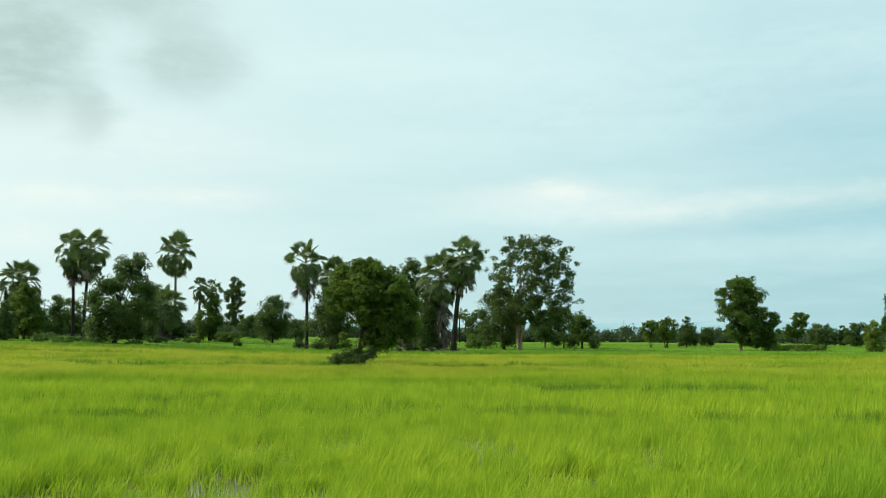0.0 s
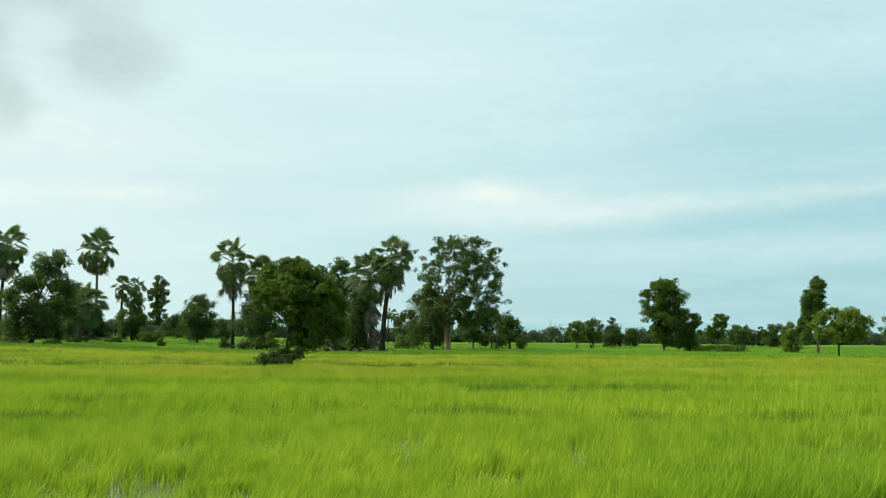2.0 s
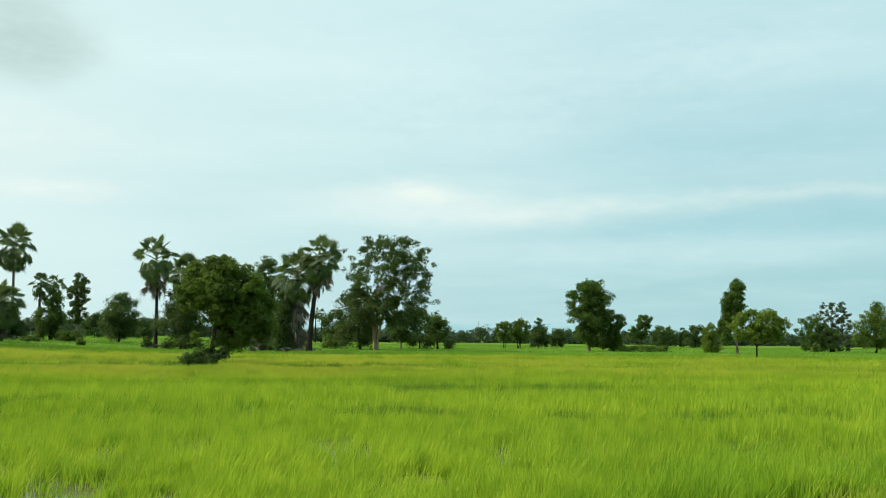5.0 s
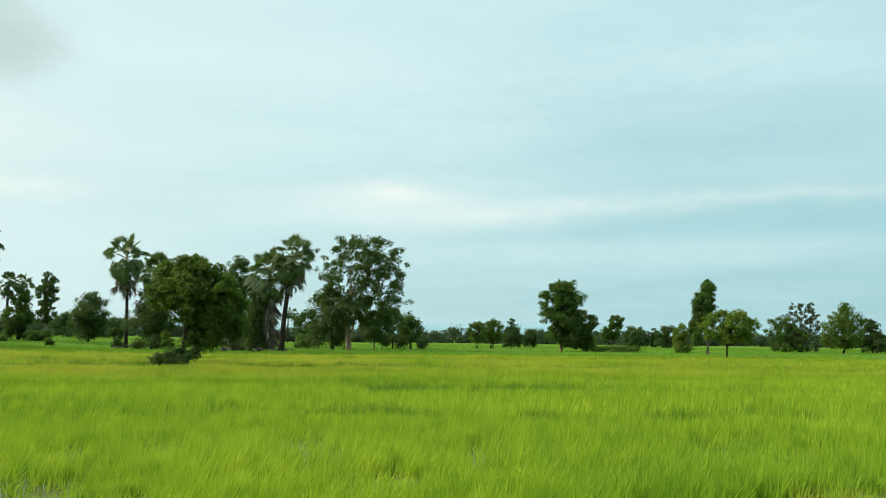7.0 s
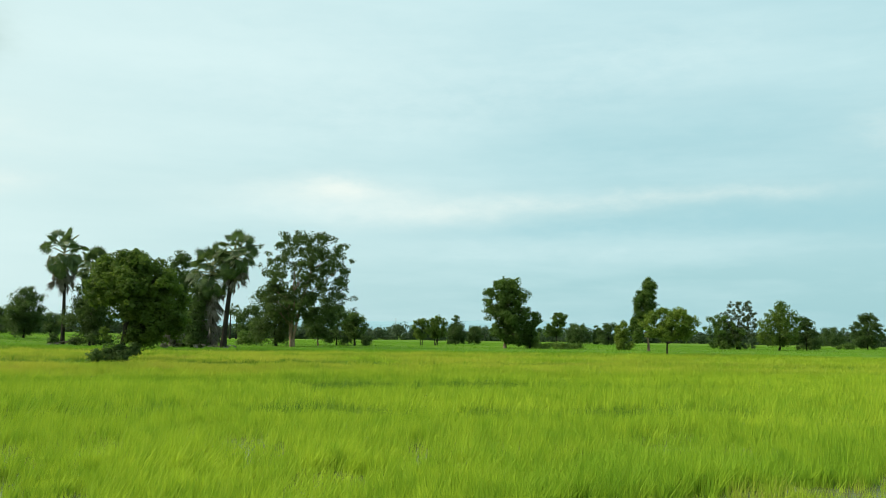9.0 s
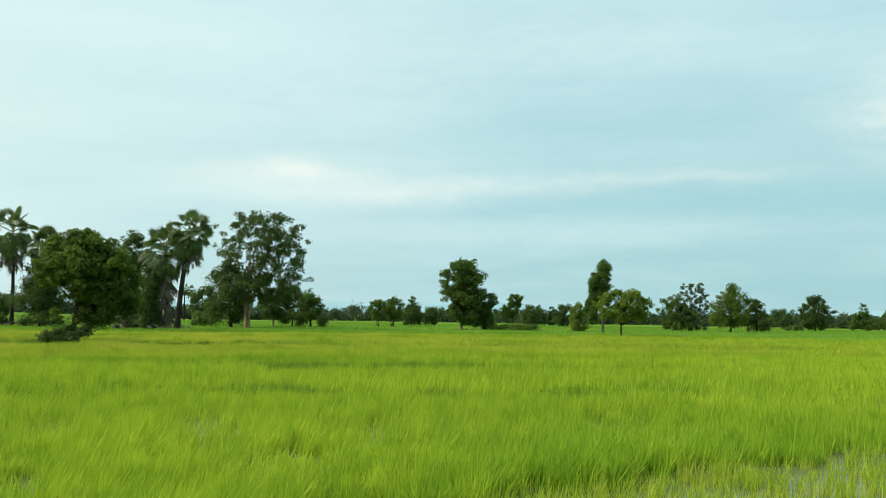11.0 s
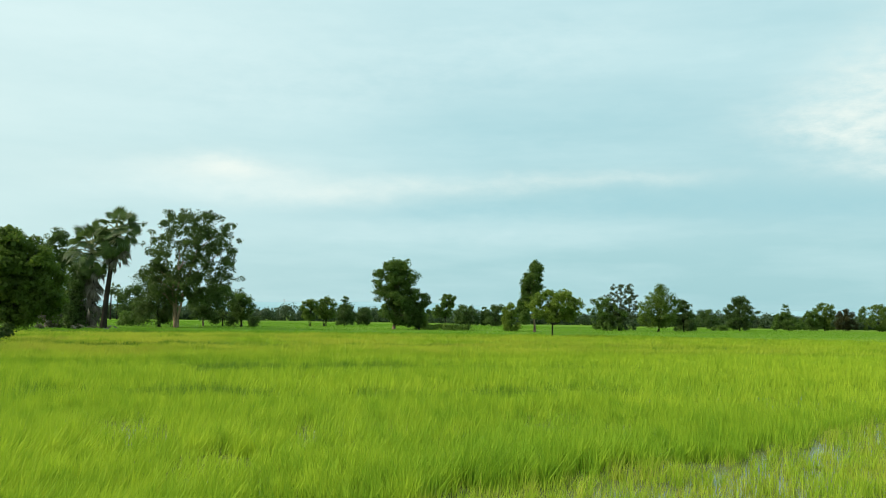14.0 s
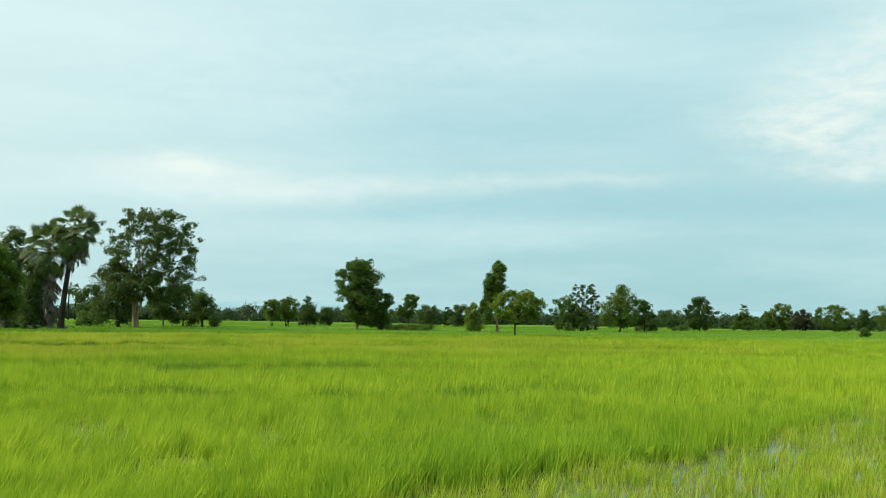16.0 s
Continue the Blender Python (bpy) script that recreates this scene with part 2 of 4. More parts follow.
    surface.inputs["Roughness"].default_value = 0.6
    surface.inputs["Specular IOR Level"].default_value = 0.08
    clear = tree.nodes.new("ShaderNodeBsdfTranslucent")
    tree.links.new(colour, clear.inputs["Color"])
    mix = tree.nodes.new("ShaderNodeMixShader")
    mix.inputs[0].default_value = 0.38
    tree.links.new(surface.outputs[0], mix.inputs[1])
    tree.links.new(clear.outputs[0], mix.inputs[2])
    tree.links.new(mix.outputs[0], tree.nodes.new("ShaderNodeOutputMaterial").inputs[0])
    return mat


RICE = rice_material("rice_blade")
RICE_THIN = rice_material("thin_rice_blade", True)
WEED = leaf_material("bank_grass_blade", (0.060, 0.140, 0.010), (0.130, 0.240, 0.020), 0.15, 0.35, 0.5)


def ground_material():
    mat, tree = material("field_soil")
    where = tree.nodes.new("ShaderNodeNewGeometry").outputs["Position"]
    reach = tree.nodes.new("ShaderNodeVectorMath")
    reach.operation = "LENGTH"
    tree.links.new(where, reach.inputs[0])
    far = ramp01(tree, reach.outputs["Value"], 38.0, 70.0)
    level = tree.nodes.new("ShaderNodeSeparateXYZ")
    tree.links.new(where, level.inputs[0])
    bank = ramp01(tree, level.outputs[1], 7.0, 5.0)
    far = mathn(tree, "MAXIMUM", far, mathn(tree, "MULTIPLY", bank, 0.8))
    spots = ramp01(tree, placed_noise(tree, 0.8, (1, 1, 1), 5.0), 0.3, 0.7)
    patches = ramp01(tree, placed_noise(tree, 0.03, (0.4, 1, 1), 4.0), 0.35, 0.65)
    mud = mixc(tree, spots, (0.045, 0.040, 0.022), (0.10, 0.085, 0.05))
    grass = mixc(tree, patches, (0.085, 0.175, 0.016), (0.13, 0.225, 0.022))
    grass = mixc(tree, mathn(tree, "MULTIPLY", spots, 0.35), grass, (0.07, 0.12, 0.015))
    colour = mixc(tree, far, mud, grass)
    surface = tree.nodes.new("ShaderNodeBsdfPrincipled")
    tree.links.new(colour, surface.inputs["Base Color"])
    surface.inputs["Roughness"].default_value = 0.95
    surface.inputs["Specular IOR Level"].default_value = 0.03
    bump = tree.nodes.new("ShaderNodeBump")
    bump.inputs["Strength"].default_value, bump.inputs["Distance"].default_value = 0.7, 0.1
    tree.links.new(spots, bump.inputs["Height"])
    tree.links.new(bump.outputs[0], surface.inputs["Normal"])
    tree.links.new(surface.outputs[0], tree.nodes.new("ShaderNodeOutputMaterial").inputs[0])
    return mat


def water_material():
    mat, tree = material("paddy_water")
    surface = tree.nodes.new("ShaderNodeBsdfPrincipled")
    murk = placed_noise(tree, 0.7, (1, 1, 1), 4.0)
    tree.links.new(mixc(tree, murk, (0.06, 0.065, 0.035), (0.13, 0.125, 0.075)), surface.inputs["Base Color"])
    surface.inputs["Roughness"].default_value = 0.06
    surface.inputs["IOR"].default_value = 1.33
    bump = tree.nodes.new("ShaderNodeBump")
    bump.inputs["Strength"].default_value, bump.inputs["Distance"].default_value = 0.25, 0.02
    tree.links.new(placed_noise(tree, 5.0, (1, 1.6, 1), 3.0), bump.inputs["Height"])
    tree.links.new(bump.outputs[0], surface.inputs["Normal"])
    tree.links.new(surface.outputs[0], tree.nodes.new("ShaderNodeOutputMaterial").inputs[0])
    return mat


def plain_material(name, a, b, scale, rough=0.9):
    mat, tree = material(name)
    surface = tree.nodes.new("ShaderNodeBsdfPrincipled")
    tree.links.new(mixc(tree, ramp01(tree, placed_noise(tree, scale), 0.3, 0.7), a, b), surface.inputs["Base Color"])
    surface.inputs["Roughness"].default_value = rough
    tree.links.new(surface.outputs[0], tree.nodes.new("ShaderNodeOutputMaterial").inputs[0])
    return mat


GROUND, WATER = ground_material(), water_material()
# the blue haze of distance is painted into the hills' colour
HILL = plain_material("hazed_hill", (0.21, 0.36, 0.42), (0.25, 0.40, 0.46), 0.004)
STEEL = plain_material("painted_steel", (0.30, 0.28, 0.28), (0.42, 0.40, 0.40), 0.5, 0.5)


# ---- helpers for meshes ----
def smooth(v):
    v = np.clip(v, 0.0, 1.0)
    return v * v * (3 - 2 * v)


def ground_z(x, y):
    """The paddy floor; the bank that the camera stands on; dry ground past forty metres, rising gently on one side."""
    r = np.hypot(x, y)
    return -0.1 + 0.8 * smooth((7.5 - y) / 5) + 0.15 * smooth((r - 40) / 15) + 1.6 * smooth((-x - 8) / 50) * smooth((y - 50) / 100)


def value_noise(x, y, seed):
    """Smooth noise from 0 to 1 over the plan, one bump a metre."""
    table = np.random.default_rng(seed).random((256, 256))
    xi, yi = np.floor(x).astype(int), np.floor(y).astype(int)
    u, v = x - xi, y - yi
    u, v = u * u * (3 - 2 * u), v * v * (3 - 2 * v)
    a, b = table[xi % 256, yi % 256], table[(xi + 1) % 256, yi % 256]
    c, d = table[xi % 256, (yi + 1) % 256], table[(xi + 1) % 256, (yi + 1) % 256]
    return (a * (1 - u) + b * u) * (1 - v) + (c * (1 - u) + d * u) * v


def mesh(name, verts, faces, mat, soft=False):
    """A mesh from a vertex array and arrays of faces, each array with one number of corners."""
    me = bpy.data.meshes.new(name)
    verts = np.asarray(verts, dtype=np.float32).reshape(-1, 3)
    faces = [np.asarray(f, dtype=np.int32) for f in faces if len(f)]
    loops = np.concatenate([f.ravel() for f in faces])
    sizes = np.concatenate([np.full(len(f), f.shape[1], dtype=np.int32) for f in faces])
    starts = np.concatenate([[0], np.cumsum(sizes)[:-1]]).astype(np.int32)
    me.vertices.add(len(verts))
    me.vertices.foreach_set("co", verts.ravel())
    me.loops.add(len(loops))
    me.loops.foreach_set("vertex_index", loops)
    me.polygons.add(len(sizes))
    me.polygons.foreach_set("loop_start", starts)
    me.update(calc_edges=True)
    me.validate()
    if soft:
        me.polygons.foreach_set("use_smooth", np.ones(len(sizes), dtype=bool))
    me.materials.append(mat)
    return me


def part(name, me, parent, label=""):
    ob = new(name, me)
    ob.parent = parent
    return tagged(ob, label)


def spot(az, d):
    x, y = d * math.sin(radians(az)), d * math.cos(radians(az))
    return x, y, float(ground_z(np.float64(x), np.float64(y)))


def tubes(paths, sides=6):
    """Tapered tubes along paths of (x, y, z, radius)."""
    verts, quads, n = [], [], 0
    for path in paths:
        path = np.asarray(path, dtype=float)
        p, rad = path[:, :3], path[:, 3]
        t = np.gradient(p, axis=0)
        t /= np.linalg.norm(t, axis=1)[:, None] + 1e-9
        ref = np.where(np.abs(t[:, 2:3]) > 0.9, np.array([[1.0, 0, 0]]), np.array([[0, 0, 1.0]]))
        a = np.cross(t, ref)
        a /= np.linalg.norm(a, axis=1)[:, None] + 1e-9
        b = np.cross(t, a)
        for i in range(1, len(p)):        # keep the ring from twisting
            if a[i] @ a[i - 1] < 0:
                a[i], b[i] = -a[i], -b[i]
        ang = np.arange(sides) * 2 * math.pi / sides
        ring = a[:, None] * np.cos(ang)[None, :, None] + b[:, None] * np.sin(ang)[None, :, None]
        verts.append((p[:, None] + ring * rad[:, None, None]).reshape(-1, 3))
        for i in range(len(p) - 1):
            for j in range(sides):
                k = (j + 1) % sides
                quads.append((n + i * sides + j, n + i * sides + k, n + (i + 1) * sides + k, n + (i + 1) * sides + j))
        n += len(p) * sides
    return np.concatenate(verts), quads


def bent(a, b, r0, r1, rng, sag=0.12, steps=5):
    """A crooked limb from a to b."""
    a, b = np.asarray(a, float), np.asarray(b, float)
    span = np.linalg.norm(b - a)
    bow = rng.normal(size=3) * sag * span
    bow[2] = abs(bow[2]) * 0.6
    rows = []
    for i in range(steps + 1):
        s = i / steps
        q = a + (b - a) * s + bow * (s * (1 - s) * 2) + rng.normal(size=3) * 0.012 * span * (0 < i < steps)
        rows.append((*q, r0 + (r1 - r0) * s))
    return rows


def leaf_cards(centres, outward, size, rng, up=0.5, narrow=0.60, facing=1.7):
    """Folded leaf sprays: one four-cornered piece at each centre."""
    n = len(centres)
    normal = rng.normal(size=(n, 3)) + outward * facing
    normal[:, 2] += up
    normal /= np.linalg.norm(normal, axis=1)[:, None]
    tangent = np.cross(normal, rng.normal(size=(n, 3)))
    tangent /= np.linalg.norm(tangent, axis=1)[:, None] + 1e-9
    side = np.cross(normal, tangent)
    s = (size * rng.uniform(0.6, 1.3, n))[:, None]
    fold = normal * s * 0.14
    v = np.empty((n, 4, 3))
    v[:, 0] = centres - tangent * s * 0.5
    v[:, 1] = centres + side * s * narrow * 0.5 + fold
    v[:, 2] = centres + tangent * s * 0.55
    v[:, 3] = centres - side * s * narrow * 0.5 + fold
    return v.reshape(-1, 3), np.arange(4 * n).reshape(n, 4)


def unit(v):
    return v / (np.linalg.norm(v, axis=-1, keepdims=True) + 1e-9)


def crown_leaves(blobs, count, size, rng, clumps=9, tight=0.30, core=0.10, narrow=0.60):
    """Foliage: every bough carries rounded clumps, leaves lie on the outside of each clump, stray sprays stick out, and broad leaves fill the shaded inside."""
    blobs = np.asarray(blobs, float)
    nb = len(blobs)
    squash = np.array([1.0, 1.0, 0.80])
    dirs = rng.normal(size=(nb, clumps, 3))
    dirs[:, :, 2] += 0.25
    heads = blobs[:, None, :3] + unit(dirs) * (0.45 + 0.45 * rng.random((nb, clumps, 1))) * blobs[:, None, 3:4] * squash
    radii = blobs[:, None, 3] * tight * rng.uniform(1.0, 2.1, (nb, clumps))
    heads, radii = heads.reshape(-1, 3), radii.ravel()
    share = rng.choice(len(heads), count, p=radii ** 2 / (radii ** 2).sum())
    out = rng.normal(size=(count, 3))
    out[:, 2] += 0.35
    out = unit(out)
    reach = 0.72 + 0.38 * rng.random((count, 1))
    reach = np.where(rng.random((count, 1)) < 0.10, reach * rng.uniform(1.1, 1.45, (count, 1)), reach)
    pts = heads[share] + out * reach * radii[share, None] * squash
    pts[:, 2] = np.maximum(pts[:, 2], 0.02)
    v, q = leaf_cards(pts, out, size, rng, narrow=narrow, facing=2.4)
    inner = int(count * core)
    if inner:
        which = rng.choice(nb, inner, p=blobs[:, 3] ** 2 / (blobs[:, 3] ** 2).sum())
        deep = blobs[which, :3] + np.clip(rng.normal(size=(inner, 3)), -1.5, 1.5) * 0.30 * blobs[which, 3:4] * squash
        deep[:, 2] = np.maximum(deep[:, 2], 0.05)
        v2, q2 = leaf_cards(deep, unit(rng.normal(size=(inner, 3))), size * 1.9, rng, narrow=0.8)
        v, q = np.concatenate([v, v2]), np.concatenate([q, q2 + len(v)])
    return v, q


def broadleaf(kind, label, az, d, h, profile, leaves, size, leaf, bark=None, seed=1, boughs=40, bough=0.10, trunk=0.02, fork=0.3,
              clumps=26, tight=0.30, stems=1, group="trees", category="tree", lean=0.0, twigs=0, extra=(), feet=0.03, heads=0.05, core=0.10):
    """A tree or shrub. profile: rows of (height, sideways shift, half width), all as shares of h, from the crown's foot to its top."""
    rng = np.random.default_rng(seed)
    x0, y0, z0 = spot(az, d)
    root = new(kind)
    root.matrix_world = pose(x0, y0, z0, 0, 0, -az)
    tagged(root, label, category, group)
    prof = np.asarray(profile, float)
    hs = np.linspace(prof[0, 0], prof[-1, 0], 40)
    hw = np.interp(hs, prof[:, 0], prof[:, 2])
    cx = np.interp(hs, prof[:, 0], prof[:, 1])
    cumulated = np.cumsum(hw ** 1.5 + 1e-4)
    pick = np.searchsorted(cumulated / cumulated[-1], (np.arange(boughs) + rng.random(boughs)) / boughs).clip(0, 39)
    blobs = []
    for k, i in enumerate(pick):
        r = min(bough * rng.uniform(0.7, 1.25), max(hw[i] * 0.8, 0.02))
        reach = max(hw[i] - r * 0.75, 0.0) * rng.random() ** 0.5
        ang = k * 2.4 + rng.uniform(0, 1.2)
        z = min(max(hs[i] + rng.normal() * 0.01, prof[0, 0] + r * 0.55), prof[-1, 0] - r * 0.7)
        blobs.append((h * (cx[i] + reach * math.cos(ang)), h * reach * 0.85 * math.sin(ang), h * z, h * r))
    blobs += [tuple(h * v for v in row) for row in extra]
    # trunk, limbs and twigs
    bark = bark or BARK_DARK
    top = h * (prof[0, 0] * 0.35 + prof[-1, 0] * 0.65)
    topx = h * float(np.interp(top / h, prof[:, 0], prof[:, 2] * 0 + prof[:, 1]))
    trunks, limbs = [], []
    for s in range(stems):
        foot = np.array([rng.normal() * feet * h * (stems > 1) - lean * h * 0.5, rng.normal() * feet * 0.7 * h * (stems > 1), -0.15])
        head = np.array([topx + rng.normal() * heads * h * (stems > 1), rng.normal() * 0.03 * h, top])
        line = bent(foot, head, trunk * h, trunk * h * 0.25, rng, 0.05, 8)
        for k in range(1, 9):        # the stem stands upright first and bows outwards higher up
            s8 = (k / 8) ** 1.9 - k / 8
            line[k] = (line[k][0] + (head[0] - foot[0]) * s8, line[k][1] + (head[1] - foot[1]) * s8, *line[k][2:])
        line[0] = (*line[0][:3], trunk * h * 1.45)
        trunks.append(line)
    spine = np.asarray(trunks[0])
    order = sorted(range(len(blobs)), key=lambda i: -blobs[i][3])[:16]
    for i in order:
        b = np.array(blobs[i][:3])
        line = np.asarray(trunks[int(rng.integers(len(trunks)))])
        zs = max(fork * h, min(b[2] * rng.uniform(0.45, 0.7), line[-2, 2]))
        k = int(np.argmin(np.abs(line[:, 2] - zs)))
        start = line[k, :3]
        limb = [bent(start, b, line[k, 3] * 0.55, trunk * h * 0.10, rng, 0.10, 5)]
        for _ in range(2 + twigs):
            e = b + np.clip(rng.normal(size=3), -1.2, 1.2) * blobs[i][3] * 0.6
            limb.append(bent(limb[0][3][:3], e, trunk * h * 0.10, trunk * h * 0.03, rng, 0.1, 3))
        limbs.append(limb)
    if d < 185 and h > 5:
        v, q = tubes(trunks, 8)
        part("trunk", mesh("trunk", v, [q], bark, True), root)
        for limb in limbs:
            v, q = tubes(limb, 5)
            part("limb", mesh("limb", v, [q], bark, True), root)
    else:
        v, q = tubes(trunks + [line for limb in limbs for line in limb], 5)
        part("trunk", mesh("trunk", v, [q], bark, True), root)
    v, q = crown_leaves(blobs, int(leaves * 1.45), size * 0.72, rng, max(5, round(clumps * 0.36)), tight, core)
    part("crown", mesh("crown", v, [q], leaf), root)
    return root


# ---- sugar palms ----
def fan_frond(name, mat, rng, petiole=1.4, blade=0.95, spread=135, droop=0.25, segments=28, tilt=45.0):
    """A pleated fan of narrow segments at the end of a stalk along +x, hanging at an angle to it: the fan's mesh and the stalk's."""
    verts, quads = tubes([[(0, 0, 0, 0.055), (petiole * 0.5, 0, 0.05, 0.036), (petiole + 0.05, 0, 0.0, 0.026)]], 4)
    stalk = mesh("stalk", verts, [quads], STALK if mat is PALM_LEAF else DEAD_LEAF)
    verts, quads = [], []
    lean, fall_x = math.sin(radians(tilt)), math.cos(radians(tilt))
    for i in range(segments):
        a = radians(-spread + 2 * spread * i / (segments - 1))
        length = blade * (1.0 - 0.20 * abs(a) / radians(spread)) * rng.uniform(0.86, 1.08)
        half = radians(2.0 * spread / segments * 0.58)
        up = 0.035 if i % 2 else -0.035
        fall = droop * rng.uniform(0.6, 1.4)
        n = len(verts)

        def at(angle, r, z):
            u = r * math.cos(angle)
            return (petiole + u * fall_x + z * lean, r * math.sin(angle), z * fall_x - u * lean)
        tip = a + rng.normal() * 0.03
        verts += [at(a, 0.02, 0.0), at(a - half, length * 0.60, up - fall * 0.25 * length), at(a - half * 0.28, length * 0.84, -fall * 0.55 * length),
                  at(tip, length, -fall * 1.1 * length), at(a + half * 0.28, length * 0.84, -fall * 0.55 * length), at(a + half, length * 0.60, -up - fall * 0.25 * length)]
        quads += [(n, n + 1, n + 5, n + 5), (n + 1, n + 2, n + 4, n + 5), (n + 2, n + 3, n + 4, n + 4)]
    tris = [(a, b, c) for a, b, c, d in quads if c == d]
    return mesh(name, np.array(verts), [[q for q in quads if q[2] != q[3]], tris], mat), stalk


frond_rng = np.random.default_rng(5)
# erect young fans, level ones, and old ones that hang
FRONDS = [[fan_frond("frond", PALM_LEAF, frond_rng, 1.34, 1.04, 138, 0.08, 30, 8.0), fan_frond("frond", PALM_LEAF, frond_rng, 1.42, 0.98, 124, 0.12, 28, 18.0)],
          [fan_frond("frond", PALM_LEAF, frond_rng, 1.52, 1.02, 140, 0.12, 30, 34.0), fan_frond("frond", PALM_LEAF, frond_rng, 1.60, 0.96, 132, 0.18, 30, 52.0)],
          [fan_frond("frond", PALM_LEAF, frond_rng, 1.58, 1.00, 138, 0.20, 30, 50.0), fan_frond("frond", PALM_LEAF, frond_rng, 1.50, 0.98, 126, 0.30, 28, 66.0)]]
DEAD_FRONDS = [fan_frond("dead_frond", DEAD_LEAF, frond_rng, 1.05, 1.15, 44, 0.40, 16, 14.0), fan_frond("dead_frond", DEAD_LEAF, frond_rng, 1.2, 1.25, 26, 0.25, 10, 6.0)]


def sugar_palm(label, az, d, h, crown, live=40, dead=8, lean=0.0, seed=1, skirt=0.0, radius=0.21, low=-58.0, bark=None):
    """h: to the top of the crown. crown: the radius of the ball of fans. skirt: how far down the trunk dead fronds hang."""
    rng = np.random.default_rng(seed)
    x0, y0, z0 = spot(az, d)
    root = new("sugar_palm")
    root.matrix_world = pose(x0, y0, z0, 0, 0, -az)
    tagged(root, label, "palm tree", "sugar palms")
    top = h - crown * 0.95
    bow = rng.normal() * 0.006 * h
    line = []
    for i in range(13):
        s = i / 12
        ring = 1 + 0.04 * (i % 2)
        line.append((lean * h * s + bow * math.sin(s * math.pi) * 1.0, 0, -0.2 + (top + 0.2) * s,
                     radius * ring * (1.6 - 1.6 * s if s < 0.09 else 1.25 - 0.45 * s)))
    v, q = tubes([line], 10)
    part("trunk", mesh("trunk", v, [q], bark or BARK_DARK, True), root)
    head = Vector((lean * h, 0, top))
    scale = crown / 2.2
    for i in range(live):
        s = (i + 0.5) / live
        up = math.degrees(math.asin(1 - s * (1 - math.sin(radians(low))))) + rng.normal() * 9
        turn = i * 137.5 + rng.normal() * 12
        m = (Matrix.Translation(head + Vector((0, 0, 0.5 * scale * (1 - 2 * s)))) @ pose(0, 0, 0, 0, 0, turn) @ pose(0, 0, 0, 0, -up, 0)
             @ pose(0, 0, 0, rng.normal() * 36, 0, 0) @ Matrix.Scale(scale * rng.uniform(0.84, 1.06), 4))
        fan, stalk = FRONDS[0 if up > 38 else 1 if up > -12 else 2][i % 2]
        frond = part("frond", fan, root)
        frond.matrix_basis = m
        part("stalk", stalk, frond, "pale yellow-green stalk")
    for i in range(dead):
        drop = skirt * rng.random() ** 0.8 if skirt else 0.0
        hang = rng.uniform(46, 80) if drop < 1.2 else rng.uniform(54, 82)
        m = (Matrix.Translation(Vector((lean * h * (1 - drop / top), 0, top - 0.25 * scale - drop))) @ pose(0, 0, 0, 0, 0, i * 137.5 + rng.normal() * 20)
             @ pose(0, 0, 0, 0, hang, 0) @ pose(0, 0, 0, rng.normal() * 40, 0, 0) @ Matrix.Scale(scale * rng.uniform(0.75, 1.05), 4))
        frond = part("dead_frond", DEAD_FRONDS[i % 2][0], root, "dry grey-brown hanging frond")
        frond.matrix_basis = m
        part("stalk", DEAD_FRONDS[i % 2][1], frond)
    return root


# ---- ground, water, distance ----
def build_ground():
    rings = np.concatenate([[0.0], np.geomspace(2.0, 4600.0, 110)])
    turns = np.linspace(0, 2 * math.pi, 181)[:-1]
    x, y = np.outer(rings, np.sin(turns)), np.outer(rings, np.cos(turns))
    z = ground_z(x, y)
    n = len(turns)
    i, j = np.meshgrid(np.arange(1, len(rings) - 1), np.arange(n), indexing="ij")
    k = (j + 1) % n
    quads = np.stack([i * n + j, i * n + k, (i + 1) * n + k, (i + 1) * n + j], -1).reshape(-1, 4)[:, ::-1]
    first = np.stack([np.zeros(n, int), n + np.arange(n), n + (np.arange(n) + 1) % n], -1)[:, ::-1]
    tagged(new("ground", mesh("ground", np.stack([x, y, z], -1).reshape(-1, 3), [quads, first], GROUND, True)),
           "flat green farmland with wet mud under the rice", "ground", kind="structure")


build_ground()
wx, wy = np.meshgrid(np.linspace(-45, 60, 22), np.linspace(3, 24, 12), indexing="ij")
wi, wj = np.meshgrid(np.arange(21), np.arange(11), indexing="ij")
wq = np.stack([wi * 12 + wj, (wi + 1) * 12 + wj, (wi + 1) * 12 + wj + 1, wi * 12 + wj + 1], -1).reshape(-1, 4)
tagged(new("water", mesh("water", np.stack([wx, wy, wx * 0], -1).reshape(-1, 3), [wq], WATER)),
       "shallow still paddy water reflecting the pale sky", "water", kind="structure")


def build_hills():
    az = np.radians(np.linspace(-40, 75, 180))
    top = 30 + 46 * value_noise(np.degrees(az) * 0.16 + 40, az * 0 + 3.5, 4) + 8 * value_noise(np.degrees(az) * 0.9 + 9, az * 0 + 1.5, 6)
    verts, d = [], 4200.0
    for extra, share in ((0, 0.0), (110, 0.7), (260, 1.0), (420, 0.0)):
        r = d + extra
        verts.append(np.stack([r * np.sin(az), r * np.cos(az), top * share - (1 - share) * 2], -1))
    n = len(az)
    i, j = np.meshgrid(np.arange(3), np.arange(n - 1), indexing="ij")
    quads = np.stack([i * n + j, i * n + j + 1, (i + 1) * n + j + 1, (i + 1) * n + j], -1).reshape(-1, 4)
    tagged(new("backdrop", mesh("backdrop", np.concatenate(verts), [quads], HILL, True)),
           "low hills far beyond the fields, tinted with blue haze", "hills", kind="structure")


build_hills()


